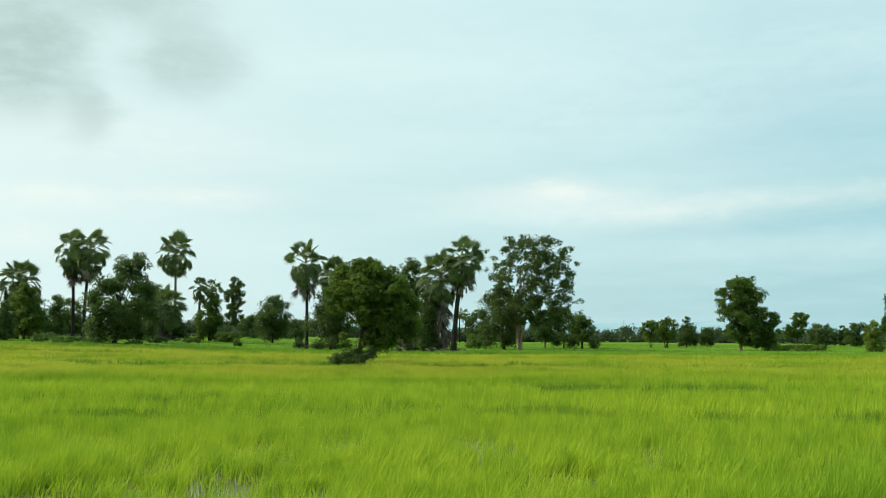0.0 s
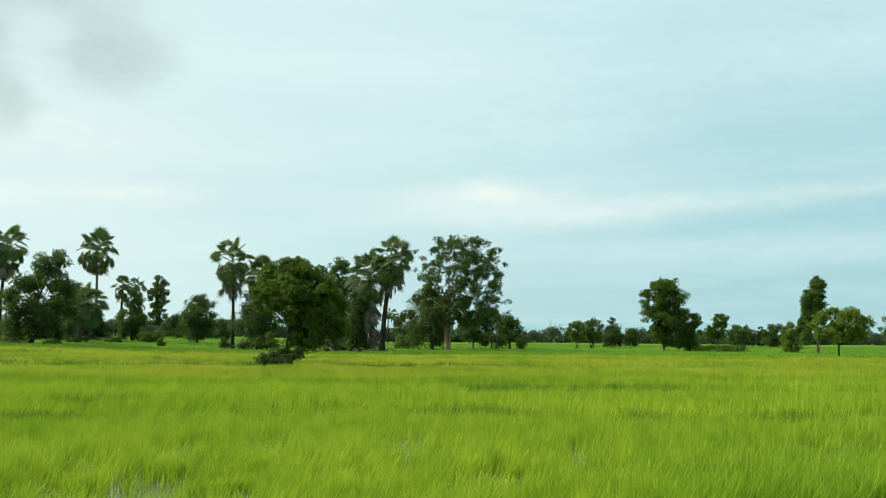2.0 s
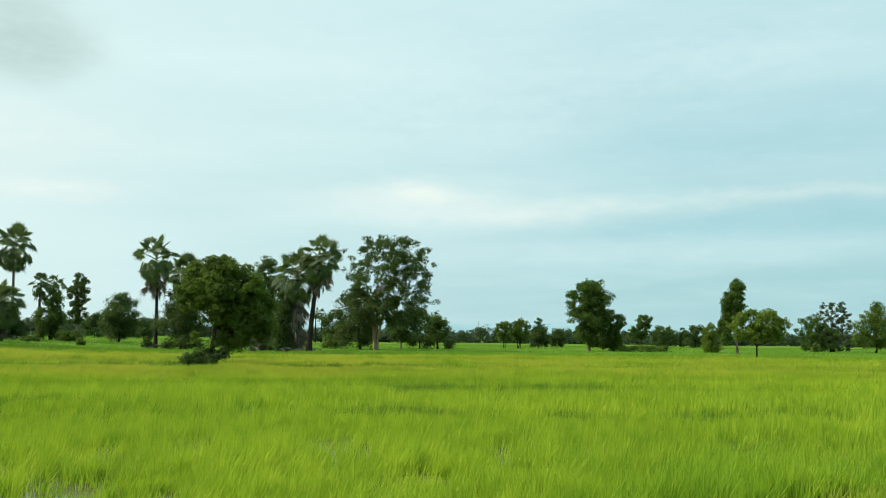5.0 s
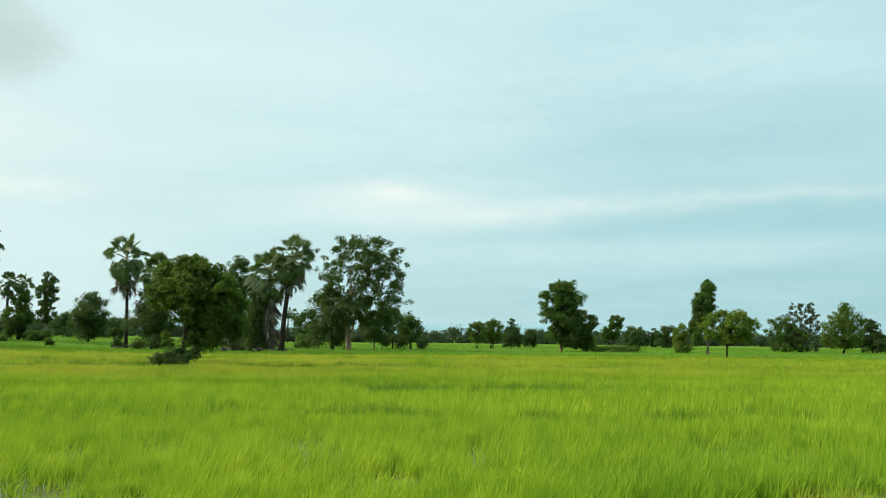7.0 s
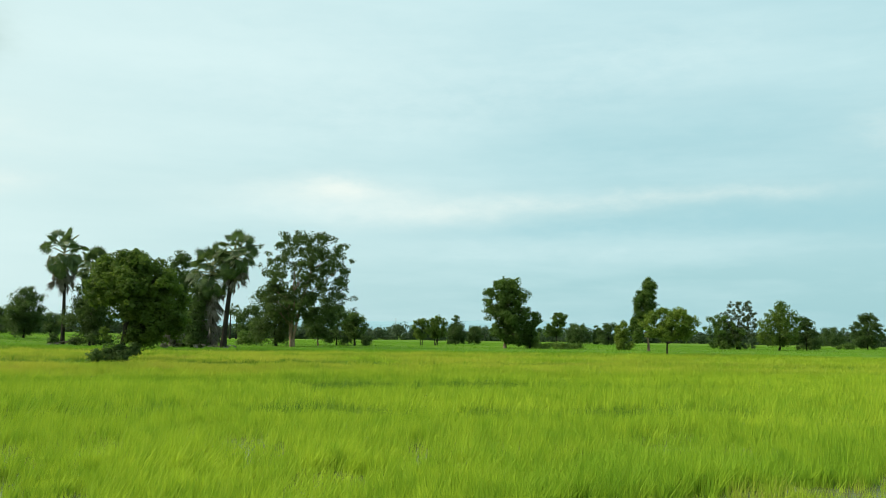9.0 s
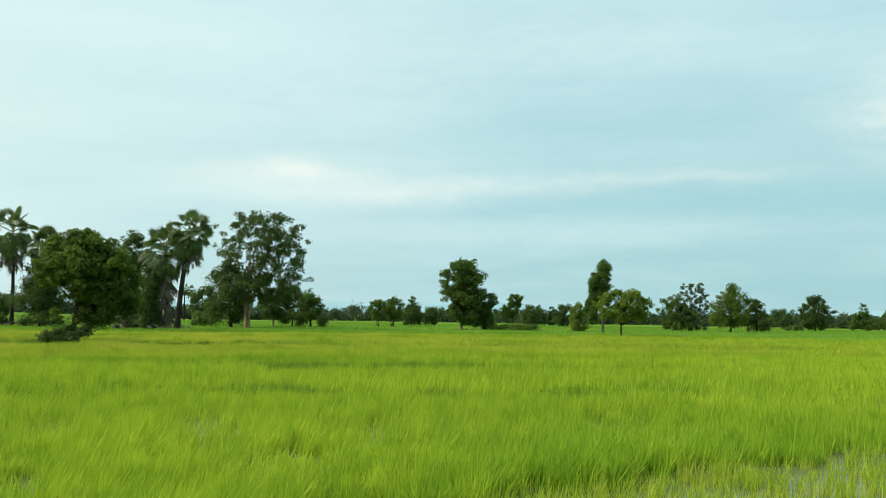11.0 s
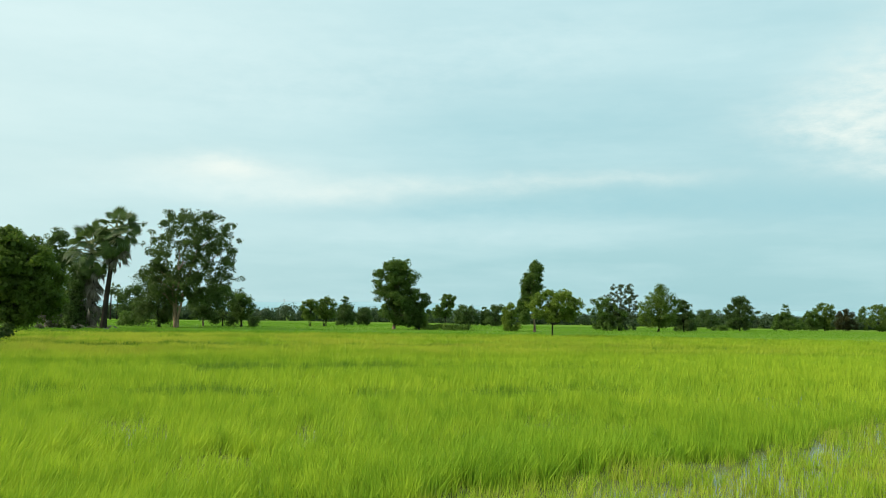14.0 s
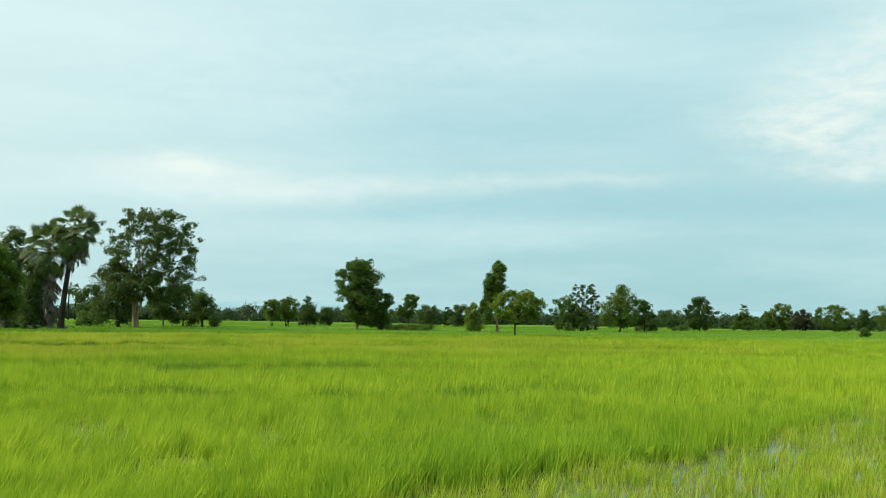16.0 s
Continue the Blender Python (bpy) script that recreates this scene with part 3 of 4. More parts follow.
def build_far_woods():
    """A belt of woods across the far side of the fields."""
    rng = np.random.default_rng(77)
    blobs = []
    for az in np.arange(-33.0, 58.0, 0.16):
        d = 370 + 70 * value_noise(np.array([az * 0.35 + 50.0]), np.array([2.5]), 8)[0] + rng.normal() * 12
        tall = 1.5 * float(smooth(-az / 15.0)) + 3.4 + 3.6 * value_noise(np.array([az * 0.55 + 80.0]), np.array([5.5]), 9)[0] + 2.0 * value_noise(np.array([az * 2.1 + 80.0]), np.array([9.5]), 10)[0]
        x, y, z = spot(az, d)
        for _ in range(4):
            r = rng.uniform(1.4, 2.9)
            blobs.append((x + rng.normal() * 1.4, y + rng.normal() * 3, z + rng.uniform(0.3, max(tall - r * 0.9, 1.0)), r))
    v, q = crown_leaves(blobs, 110000, 0.70, rng, 6, 0.38, 0.20, 0.85)
    tagged(new("far_woods", mesh("far_woods", v, [q], LEAF_FAR)), "dark green belt of distant trees behind the fields", "woods", kind="stuff")


build_far_woods()

# ---- the near tree and the shrub at its foot ----
broadleaf("mango_tree", "dense leafy mango tree standing alone in the rice", -4.85, 70.0, 7.9,
          [(0.16, 0.16, 0.19), (0.29, 0.23, 0.30), (0.41, 0.26, 0.35), (0.52, 0.19, 0.41), (0.66, 0.07, 0.47), (0.78, 0.03, 0.42), (0.89, 0.02, 0.32), (1.0, 0.05, 0.15)],
          27000, 0.27, LEAF_MANGO, seed=11, boughs=150, bough=0.100, trunk=0.022, fork=0.18, stems=2, clumps=30, tight=0.22,
          extra=((-0.33, 0.0, 0.60, 0.07), (-0.28, 0.05, 0.52, 0.06), (-0.2, -0.1, 0.28, 0.05), (-0.16, -0.15, 0.22, 0.05)))
broadleaf("shrub", "low dark shrub spreading at the foot of the mango tree", -5.2, 69.0, 1.35,
          [(0.02, -0.6, 1.1), (0.4, -0.4, 1.4), (0.8, 0.3, 0.9), (1.0, 0.6, 0.4)], 3000, 0.2, LEAF_DEEP, seed=12, boughs=24, bough=0.35,
          trunk=0.03, fork=0.05, stems=3, group="shrubs", category="shrub")

# ---- palms ----
sugar_palm("tall sugar palm with a thick skirt of dead fronds", -21.45, 149.0, 15.7, 3.1, 29, 34, -0.03, 21, 2.2)
sugar_palm("tall sugar palm leaning slightly beside its twin", -20.93, 146.0, 15.9, 3.3, 33, 26, 0.035, 22, 1.6)
sugar_palm("tall straight sugar palm with a full round crown", -15.93, 170.0, 18.3, 3.8, 38, 6, -0.01, 23, low=-66, bark=BARK_PALM)
sugar_palm("sugar palm with open crown beside a thicket", -8.25, 140.0, 15.7, 3.4, 30, 26, -0.02, 24, 2.0, low=-62)
sugar_palm("shorter sugar palm half hidden behind its neighbour", -6.6, 146.0, 14.0, 3.3, 42, 50, 0.0, 25, 6.0)
sugar_palm("tall sugar palm leaning over a dead-leaf skirt", 0.61, 128.0, 15.3, 3.2, 40, 16, 0.085, 26, 1.8, low=-76, radius=0.30)
sugar_palm("sugar palm wrapped in grey hanging dead fronds", 0.02, 130.0, 13.4, 3.6, 42, 90, -0.03, 27, 6.4, low=-78, radius=0.27)
sugar_palm("small sugar palm rising out of a tree", -14.53, 171.0, 11.0, 2.1, 26, 10, 0.0, 28, 1.0)
sugar_palm("small sugar palm with thin drooping crown", -13.88, 174.0, 11.0, 2.0, 24, 10, 0.01, 29, 1.0)
sugar_palm("low sugar palm with brown fronds hanging to the ground", -16.55, 158.0, 8.3, 3.7, 44, 70, 0.0, 32, 4.6)
sugar_palm("short sugar palm rising over bushes beside the field", -24.35, 150.0, 11.2, 3.4, 44, 44, 0.0, 33, 3.6)
sugar_palm("distant sugar palm over the far woods", 1.35, 330.0, 11.5, 1.9, 24, 2, 0.0, 30)
sugar_palm("distant sugar palm over the far woods", 1.0, 330.0, 11.9, 1.9, 24, 2, 0.0, 31)


def fallen_fronds(az, d, count, wide, seed):
    """A heap of dead fans that dropped at the foot of a palm."""
    rng = np.random.default_rng(seed)
    root = new("frond_heap")
    root.matrix_world = pose(*spot(az, d), 0, 0, -az)
    tagged(root, "heap of dry brown fronds dropped under a palm", "frond heap", "fallen fronds")
    for i in range(count):
        frond = part("dead_frond", DEAD_FRONDS[i % 2][0], root)
        frond.matrix_basis = (Matrix.Translation((rng.normal() * wide, rng.normal() * wide * 0.5, 0.12 + 0.45 * rng.random())) @ pose(0, 0, 0, rng.normal() * 25, rng.uniform(-14, 12), rng.uniform(0, 360))
                              @ Matrix.Scale(rng.uniform(0.8, 1.2), 4))
        part("stalk", DEAD_FRONDS[i % 2][1], frond)


for number, (az, d, count, wide) in enumerate(((-21.2, 145.0, 14, 1.4), (-20.4, 144.0, 8, 1.0), (-15.9, 157.0, 10, 1.2), (0.3, 128.5, 16, 1.5), (-8.3, 138.5, 7, 0.8))):
    fallen_fronds(az, d, count, wide, 300 + number)

# ---- the tall tree with the pale trunk ----
broadleaf("rain_tree", "tall airy tree with a pale forked trunk", 4.68, 158.0, 19.0,
          [(0.20, 0.05, 0.26), (0.34, 0.14, 0.41), (0.50, 0.13, 0.41), (0.68, 0.12, 0.42), (0.84, 0.11, 0.40), (0.95, 0.09, 0.30), (1.0, 0.07, 0.18)],
          27000, 0.36, LEAF_OLIVE, BARK_PALE, seed=44, boughs=225, bough=0.058, trunk=0.013, fork=0.14, stems=3, feet=0.006, heads=0.16, clumps=17, tight=0.26, twigs=2, core=0.05,
          extra=((-0.22, 0, 0.42, 0.07), (-0.20, 0.1, 0.52, 0.08), (-0.16, -0.1, 0.34, 0.08), (-0.05, -0.1, 0.42, 0.09), (0.05, -0.1, 0.32, 0.08), (-0.10, 0, 0.28, 0.08), (-0.24, 0, 0.62, 0.06),
                 (-0.30, 0, 0.87, 0.035), (-0.08, 0, 0.985, 0.03), (0.20, 0, 0.975, 0.035), (0.35, 0, 0.945, 0.03), (0.45, 0, 0.89, 0.035), (0.49, 0, 0.75, 0.04), (0.51, 0, 0.42, 0.04),
                 (0.53, 0, 0.32, 0.035), (0.48, 0, 0.24, 0.035), (-0.30, 0, 0.70, 0.03)))
broadleaf("tree", "dark round tree under a taller one", 3.7, 163.0, 10.6, [(0.03, 0, 0.40), (0.4, 0, 0.55), (0.8, 0, 0.42), (1.0, 0, 0.2)],
          7500, 0.4, LEAF_OLIVE, seed=42, boughs=26, bough=0.16)
broadleaf("tree", "dark shaded tree with a thin pale trunk", 6.2, 178.0, 7.6, [(0.16, 0, 0.45), (0.5, 0, 0.6), (0.85, 0, 0.4), (1.0, 0, 0.2)],
          5000, 0.4, LEAF_DEEP, BARK_PALE, seed=43, boughs=24, bough=0.17)
broadleaf("tree", "dark shaded tree behind the tall one", 7.3, 186.0, 7.8, [(0.03, 0, 0.5), (0.5, 0, 0.6), (0.85, 0, 0.4), (1.0, 0, 0.2)],
          5000, 0.4, LEAF_DEEP, seed=47, boughs=26, bough=0.17)
broadleaf("tree", "rounded tree with a dark trunk by the field", 8.38, 182.0, 6.4, [(0.22, 0, 0.30), (0.5, 0.0, 0.46), (0.8, 0, 0.34), (1.0, 0, 0.15)],
          4200, 0.36, LEAF_MID, seed=44, boughs=22, bough=0.16, trunk=0.035)
broadleaf("shrub", "low green shrub at the field edge", 9.1, 180.0, 2.2, [(0.02, 0, 0.7), (0.6, 0, 0.8), (1.0, 0, 0.4)], 900, 0.3, LEAF_DEEP,
          seed=45, boughs=10, bough=0.4, group="shrubs", category="shrub")
broadleaf("tree", "dark tree between palms and the tall tree", 2.2, 191.0, 7.8, [(0.03, 0, 0.35), (0.5, 0, 0.5), (0.8, 0, 0.4), (1.0, 0, 0.2)],
          5000, 0.4, LEAF_DEEP, seed=46, boughs=24, bough=0.16)

# ---- thickets among the palms ----
broadleaf("tree", "slender dark tree behind the mango tree", -2.0, 150.0, 14.4, [(0.03, 0.04, 0.30), (0.4, 0.04, 0.36), (0.7, 0.02, 0.32), (0.85, 0, 0.24), (0.95, 0, 0.16), (1.0, 0, 0.10)],
          15000, 0.36, LEAF_DEEP, seed=51, boughs=60, bough=0.09, clumps=18)
broadleaf("thicket", "dark vine-covered thicket against the palm trunks", -0.95, 130.0, 8.6, [(0.0, 0, 0.26), (0.5, 0.0, 0.25), (0.85, 0, 0.22), (1.0, 0, 0.1)],
          7000, 0.3, LEAF_DEEP, seed=52, boughs=26, bough=0.14, group="shrubs", category="shrub")
broadleaf("thicket", "dry grey-leaved thicket under the trees", -2.2, 132.0, 4.2, [(0.0, 0, 0.45), (0.5, 0.0, 0.42), (1.0, 0, 0.2)],
          3500, 0.34, DEAD_LEAF, seed=53, boughs=18, bough=0.2, group="shrubs", category="shrub")
broadleaf("thicket", "tangled thicket with dry branches beside a palm", -6.8, 139.0, 10.0, [(0.0, 0, 0.38), (0.4, 0.0, 0.42), (0.8, 0.08, 0.33), (1.0, 0.12, 0.16)],
          13000, 0.3, LEAF_OLIVE, seed=54, boughs=50, bough=0.14, twigs=3, group="shrubs", category="shrub")

# ---- trees on the rising side ----
broadleaf("tree", "olive-leaved tree pressed against a short palm", -24.0, 146.0, 8.0, [(0.05, 0.03, 0.36), (0.4, 0.06, 0.42), (0.7, 0.02, 0.36), (0.9, 0, 0.2), (1.0, 0, 0.08)],
          9000, 0.38, LEAF_WARM, seed=61, boughs=34, bough=0.12, clumps=16)
broadleaf("shrub", "dark green shrub beside the field", -25.0, 140.0, 5.2, [(0.0, 0, 0.35), (0.5, 0.0, 0.36), (1.0, 0, 0.15)], 3500, 0.34, LEAF_DEEP,
          seed=62, boughs=18, bough=0.2, group="shrubs", category="shrub")
broadleaf("tree", "large dark tree with thin upper boughs", -19.25, 131.0, 12.1, [(0.03, 0.06, 0.38), (0.3, 0.06, 0.43), (0.55, 0.08, 0.41), (0.72, 0.12, 0.31), (0.9, 0.18, 0.19), (1.0, 0.20, 0.09)],
          15000, 0.38, LEAF_DEEP, seed=63, boughs=64, bough=0.11)
broadleaf("tree", "dark tree in the second row", -17.1, 167.0, 9.3, [(0.05, 0, 0.3), (0.5, 0, 0.36), (0.85, 0, 0.28), (1.0, 0, 0.1)], 5000, 0.4, LEAF_DEEP, seed=64, boughs=22, bough=0.15)
broadleaf("thicket", "shaggy low thicket around a short palm", -15.9, 165.0, 4.6, [(0.0, 0, 0.6), (0.5, 0.0, 0.55), (1.0, 0, 0.2)],
          4000, 0.34, LEAF_DEEP, seed=65, boughs=24, bough=0.2, group="shrubs", category="shrub")
broadleaf("tree", "dense dark tree below two small palms", -13.9, 170.0, 8.2, [(0.02, 0, 0.3), (0.5, 0.0, 0.36), (0.85, 0, 0.26), (1.0, 0, 0.1)],
          6000, 0.36, LEAF_MID, seed=66, boughs=26, bough=0.13)
broadleaf("tree", "thin open tree with a pale slender trunk", -12.62, 188.0, 12.6, [(0.22, 0, 0.16), (0.5, 0.02, 0.20), (0.75, 0.0, 0.19), (0.92, 0.02, 0.13), (1.0, 0.02, 0.05)],
          5200, 0.36, LEAF_DEEP, BARK_PALE, seed=67, boughs=26, bough=0.075, clumps=14, trunk=0.013, tight=0.24)
broadleaf("tree", "round dark tree alone at the field edge", -10.27, 182.0, 9.0, [(0.05, 0, 0.28), (0.3, 0.0, 0.47), (0.6, 0, 0.48), (0.85, 0.02, 0.33), (1.0, 0.03, 0.12)],
          11000, 0.34, LEAF_DEEP, seed=68, boughs=70, bough=0.13)
broadleaf("tree", "dark tree in the second row", -22.4, 215.0, 8.9, [(0.03, 0, 0.3), (0.5, 0, 0.36), (1.0, 0, 0.12)], 3500, 0.45, LEAF_DEEP, seed=69, boughs=18, bough=0.16)
broadleaf("tree", "dark tree in the second row", -21.5, 220.0, 8.4, [(0.03, 0, 0.4), (0.5, 0, 0.46), (1.0, 0, 0.2)], 3500, 0.45, LEAF_DEEP, seed=70, boughs=18, bough=0.16)
broadleaf("hedge", "low clipped-looking hedge along a field bank", -12.9, 165.0, 1.7, [(0.0, 0, 1.3), (0.6, 0, 1.4), (1.0, 0, 1.0)], 2200, 0.28, LEAF_MID,
          seed=71, boughs=26, bough=0.42, group="shrubs", category="shrub")
broadleaf("shrub", "small weedy shrub in the far rice", -12.3, 140.0, 1.05, [(0.0, 0, 0.8), (0.6, -0.1, 0.7), (1.0, -0.2, 0.3)], 700, 0.25, LEAF_WARM,
          seed=72, boughs=12, bough=0.35, group="shrubs", category="shrub")

for k, (az, d, h) in enumerate(((-22.9, 132.0, 1.6), (-21.7, 128.0, 1.3), (-20.4, 126.0, 1.1), (-18.2, 127.0, 0.9), (-17.0, 140.0, 1.2), (-15.0, 148.0, 1.0))):
    broadleaf("shrub", "weedy low scrub on the grass bank", az, d, h * 0.75, [(0.0, 0, 2.2), (0.5, 0.2, 2.0), (1.0, 0.4, 0.8)], 900, 0.24, LEAF_MID if k % 2 else LEAF_DEEP,
              seed=120 + k, boughs=18, bough=0.4, group="shrubs", category="shrub")
broadleaf("tree", "dark tree closing the row behind the palms", -23.4, 190.0, 7.5, [(0.02, 0, 0.45), (0.5, 0, 0.5), (1.0, 0, 0.2)], 3000, 0.42, LEAF_DEEP, seed=130, boughs=20, bough=0.17)
broadleaf("tree", "dark tree closing the row behind the palms", -11.6, 230.0, 5.6, [(0.02, 0, 0.6), (0.5, 0, 0.7), (1.0, 0, 0.3)], 2600, 0.42, LEAF_DEEP, seed=131, boughs=22, bough=0.2)
broadleaf("tree", "dark tree closing the row behind the palms", -8.9, 240.0, 5.2, [(0.02, 0, 0.6), (0.5, 0, 0.7), (1.0, 0, 0.3)], 2600, 0.42, LEAF_DEEP, seed=132, boughs=22, bough=0.2)
broadleaf("shrub", "small green shrub by a palm trunk", -8.75, 138.0, 1.6, [(0.0, 0, 0.6), (0.6, 0, 0.6), (1.0, 0, 0.3)], 600, 0.24, LEAF_DEEP, seed=133, boughs=10, bough=0.35, group="shrubs", category="shrub")
broadleaf("shrub", "fresh green shrubs behind the palms", 1.9, 170.0, 2.6, [(0.0, 0, 1.1), (0.6, 0, 1.0), (1.0, 0, 0.5)], 1600, 0.3, LEAF_MID, seed=134, boughs=18, bough=0.35, group="shrubs", category="shrub")

# ---- trees beyond the open field ----
broadleaf("tree", "small orchard tree with several thin trunks", 12.43, 203.0, 5.8, [(0.25, 0, 0.366), (0.6, 0, 0.464), (0.9, 0, 0.305), (1.0, 0, 0.122)],
          3250, 0.36, LEAF_WARM, seed=81, boughs=40, bough=0.119, stems=2, trunk=0.018)
broadleaf("tree", "small orchard tree with several thin trunks", 13.34, 206.0, 6.3, [(0.25, 0, 0.39), (0.6, 0, 0.488), (0.9, 0, 0.342), (1.0, 0.05, 0.122)],
          3750, 0.36, LEAF_WARM, seed=82, boughs=43, bough=0.119, stems=3, trunk=0.018)
broadleaf("tree", "dark tree with a tufted leader above its crown", 14.5, 224.0, 7.1, [(0.03, 0, 0.366), (0.35, 0, 0.439), (0.6, 0, 0.366), (0.72, 0.0, 0.098), (0.85, 0.02, 0.171), (1.0, 0.02, 0.122)],
          4250, 0.36, LEAF_DEEP, seed=83, boughs=52, bough=0.102)
broadleaf("tree", "low dark tree in the orchard row", 15.66, 227.0, 4.4, [(0.05, 0, 0.415), (0.5, 0, 0.537), (1.0, 0, 0.244)], 2750, 0.34, LEAF_DEEP, seed=84, boughs=36, bough=0.145)
broadleaf("fig_tree", "tall dense tree with a ragged sloping crown", 17.49, 173.0, 13.1,
          [(0.05, 0.13, 0.19), (0.2, 0.08, 0.33), (0.39, 0.05, 0.35), (0.56, 0.02, 0.36), (0.74, 0.0, 0.36), (0.86, 0.02, 0.29), (0.94, 0.06, 0.19), (0.97, 0.10, 0.12), (1.0, 0.16, 0.05)],
          28000, 0.33, LEAF_MID, BARK_PALE, seed=85, boughs=150, bough=0.085, clumps=20, trunk=0.020, fork=0.2, tight=0.26)
broadleaf("tree", "drooping side tree beside the tall dense one", 19.0, 174.0, 6.9, [(0.06, -0.1, 0.26), (0.4, 0, 0.30), (0.75, 0.05, 0.36), (1.0, 0.1, 0.18)], 3600, 0.34, LEAF_MID, seed=86, boughs=30, bough=0.13, clumps=12)
broadleaf("shrub", "fresh green shrub by the tall tree", 19.15, 176.0, 3.4, [(0.0, 0, 0.6), (0.5, 0, 0.62), (1.0, 0, 0.3)], 2200, 0.3, LEAF_FRESH, seed=87, boughs=16, bough=0.25, group="shrubs", category="shrub")
broadleaf("hedge", "low scrub along a field bank", 20.8, 172.0, 1.15, [(0.0, 0, 4.4), (0.6, 0.5, 4.2), (1.0, 0.5, 2.2)], 2600, 0.26, LEAF_WARM, seed=88, boughs=60, bough=0.5, group="shrubs", category="shrub")
broadleaf("tree", "flat-topped tree with an open crown", 20.6, 231.0, 8.1, [(0.28, -0.08, 0.366), (0.45, -0.08, 0.439), (0.62, 0.0, 0.342), (0.85, 0.1, 0.293), (1.0, 0.1, 0.22)], 5250, 0.38, LEAF_MID, seed=89, boughs=55, bough=0.093, clumps=16)
broadleaf("tree", "dark wide tree in the distance", 21.9, 290.0, 6.2, [(0.03, 0, 0.701), (0.5, 0, 0.854), (1.0, 0, 0.366)], 4000, 0.45, LEAF_DEEP, seed=90, boughs=48, bough=0.170)
broadleaf("tree", "pointed dark tree in the distance", 23.0, 292.0, 6.0, [(0.03, 0, 0.268), (0.5, 0, 0.268), (1.0, 0, 0.098)], 2000, 0.45, LEAF_DEEP, seed=91, boughs=24, bough=0.102)
broadleaf("tree", "dark wide tree in the distance", 23.7, 270.0, 6.2, [(0.03, 0, 0.561), (0.5, 0, 0.671), (1.0, 0, 0.366)], 3500, 0.45, LEAF_DEEP, seed=92, boughs=40, bough=0.153)
broadleaf("tree", "bright leafy small tree beside a tall one", 24.6, 172.0, 5.2, [(0.03, 0, 0.42), (0.5, 0, 0.52), (0.85, 0, 0.36), (1.0, 0, 0.15)], 4000, 0.32, LEAF_FRESH, seed=93, boughs=22, bough=0.15)
broadleaf("tree", "tall narrow tree with a pale trunk", 26.04, 164.0, 12.4, [(0.10, -0.15, 0.07), (0.23, -0.15, 0.13), (0.40, -0.12, 0.15), (0.54, -0.06, 0.155), (0.66, -0.04, 0.18), (0.785, -0.03, 0.16), (0.92, 0.02, 0.115), (1.0, 0.0, 0.04)],
          14000, 0.32, LEAF_MID, BARK_PALE, seed=94, boughs=80, bough=0.07, clumps=18, trunk=0.017)
broadleaf("young_tree", "young bright green tree alone in the rice", 27.1, 118.0, 5.9, [(0.33, 0.08, 0.42), (0.5, 0.06, 0.60), (0.72, 0.05, 0.66), (0.86, 0.02, 0.56), (0.95, 0.0, 0.44), (1.0, 0.0, 0.34)],
          9000, 0.29, LEAF_FRESH, seed=195, boughs=125, bough=0.095, clumps=16, trunk=0.020, fork=0.25, tight=0.25,
          extra=((0.50, 0, 0.62, 0.09), (0.57, 0.02, 0.52, 0.07), (0.46, 0, 0.50, 0.07), (0.60, 0, 0.64, 0.05)))
broadleaf("tree", "grey-green tree with a wispy thin top", 31.1, 213.0, 10.4, [(0.03, -0.02, 0.40), (0.35, 0.0, 0.46), (0.55, 0.0, 0.44), (0.72, 0.02, 0.38), (0.86, 0.06, 0.32), (1.0, 0.1, 0.24)],
          8000, 0.34, LEAF_GREY, seed=96, boughs=190, bough=0.045, clumps=12, trunk=0.014, stems=3, tight=0.34, twigs=3, core=0.04)
broadleaf("tree", "dense low part of a tree clump", 30.35, 211.0, 7.4, [(0.02, 0.05, 0.561), (0.5, 0, 0.683), (0.9, -0.1, 0.366), (1.0, -0.15, 0.122)], 5625, 0.36, LEAF_MID, seed=97, boughs=60, bough=0.111)
broadleaf("tree", "olive tree with a rounded pointed crown", 33.35, 202.0, 10.0, [(0.08, 0, 0.342), (0.35, 0, 0.488), (0.6, 0.0, 0.451), (0.85, 0.03, 0.244), (1.0, 0.02, 0.098)], 8125, 0.36, LEAF_WARM, seed=98, boughs=121, bough=0.102)
broadleaf("tree", "dark tree beside the olive-leaved one", 34.85, 212.0, 7.1, [(0.03, 0, 0.393), (0.45, 0, 0.439), (0.8, -0.05, 0.317), (1.0, -0.1, 0.098)], 5625, 0.36, LEAF_DEEP, seed=99, boughs=55, bough=0.102)
broadleaf("tree", "dark rounded tree alone in the far field", 38.0, 258.0, 9.2, [(0.03, -0.05, 0.365), (0.3, -0.05, 0.488), (0.6, -0.02, 0.512), (0.85, -0.02, 0.317), (1.0, -0.02, 0.122)], 7500, 0.42, LEAF_DEEP, seed=100, boughs=72, bough=0.102,
          extra=((0.46, 0, 0.50, 0.08), (0.40, 0, 0.38, 0.09), (0.52, 0, 0.54, 0.05)))
broadleaf("tree", "wide dark tree in the far belt", 36.2, 325.0, 6.4, [(0.02, 0, 0.982), (0.5, 0, 0.976), (1.0, 0, 0.488)], 3750, 0.45, LEAF_DEEP, seed=110, boughs=60, bough=0.170)
broadleaf("tree", "round tree with a tuft above its crown", 40.64, 291.0, 7.6, [(0.03, 0, 0.631), (0.35, 0, 0.634), (0.6, -0.05, 0.415), (0.72, -0.1, 0.122), (0.86, -0.1, 0.195), (1.0, -0.1, 0.146)], 4750, 0.42, LEAF_MID, seed=101, boughs=60, bough=0.111)
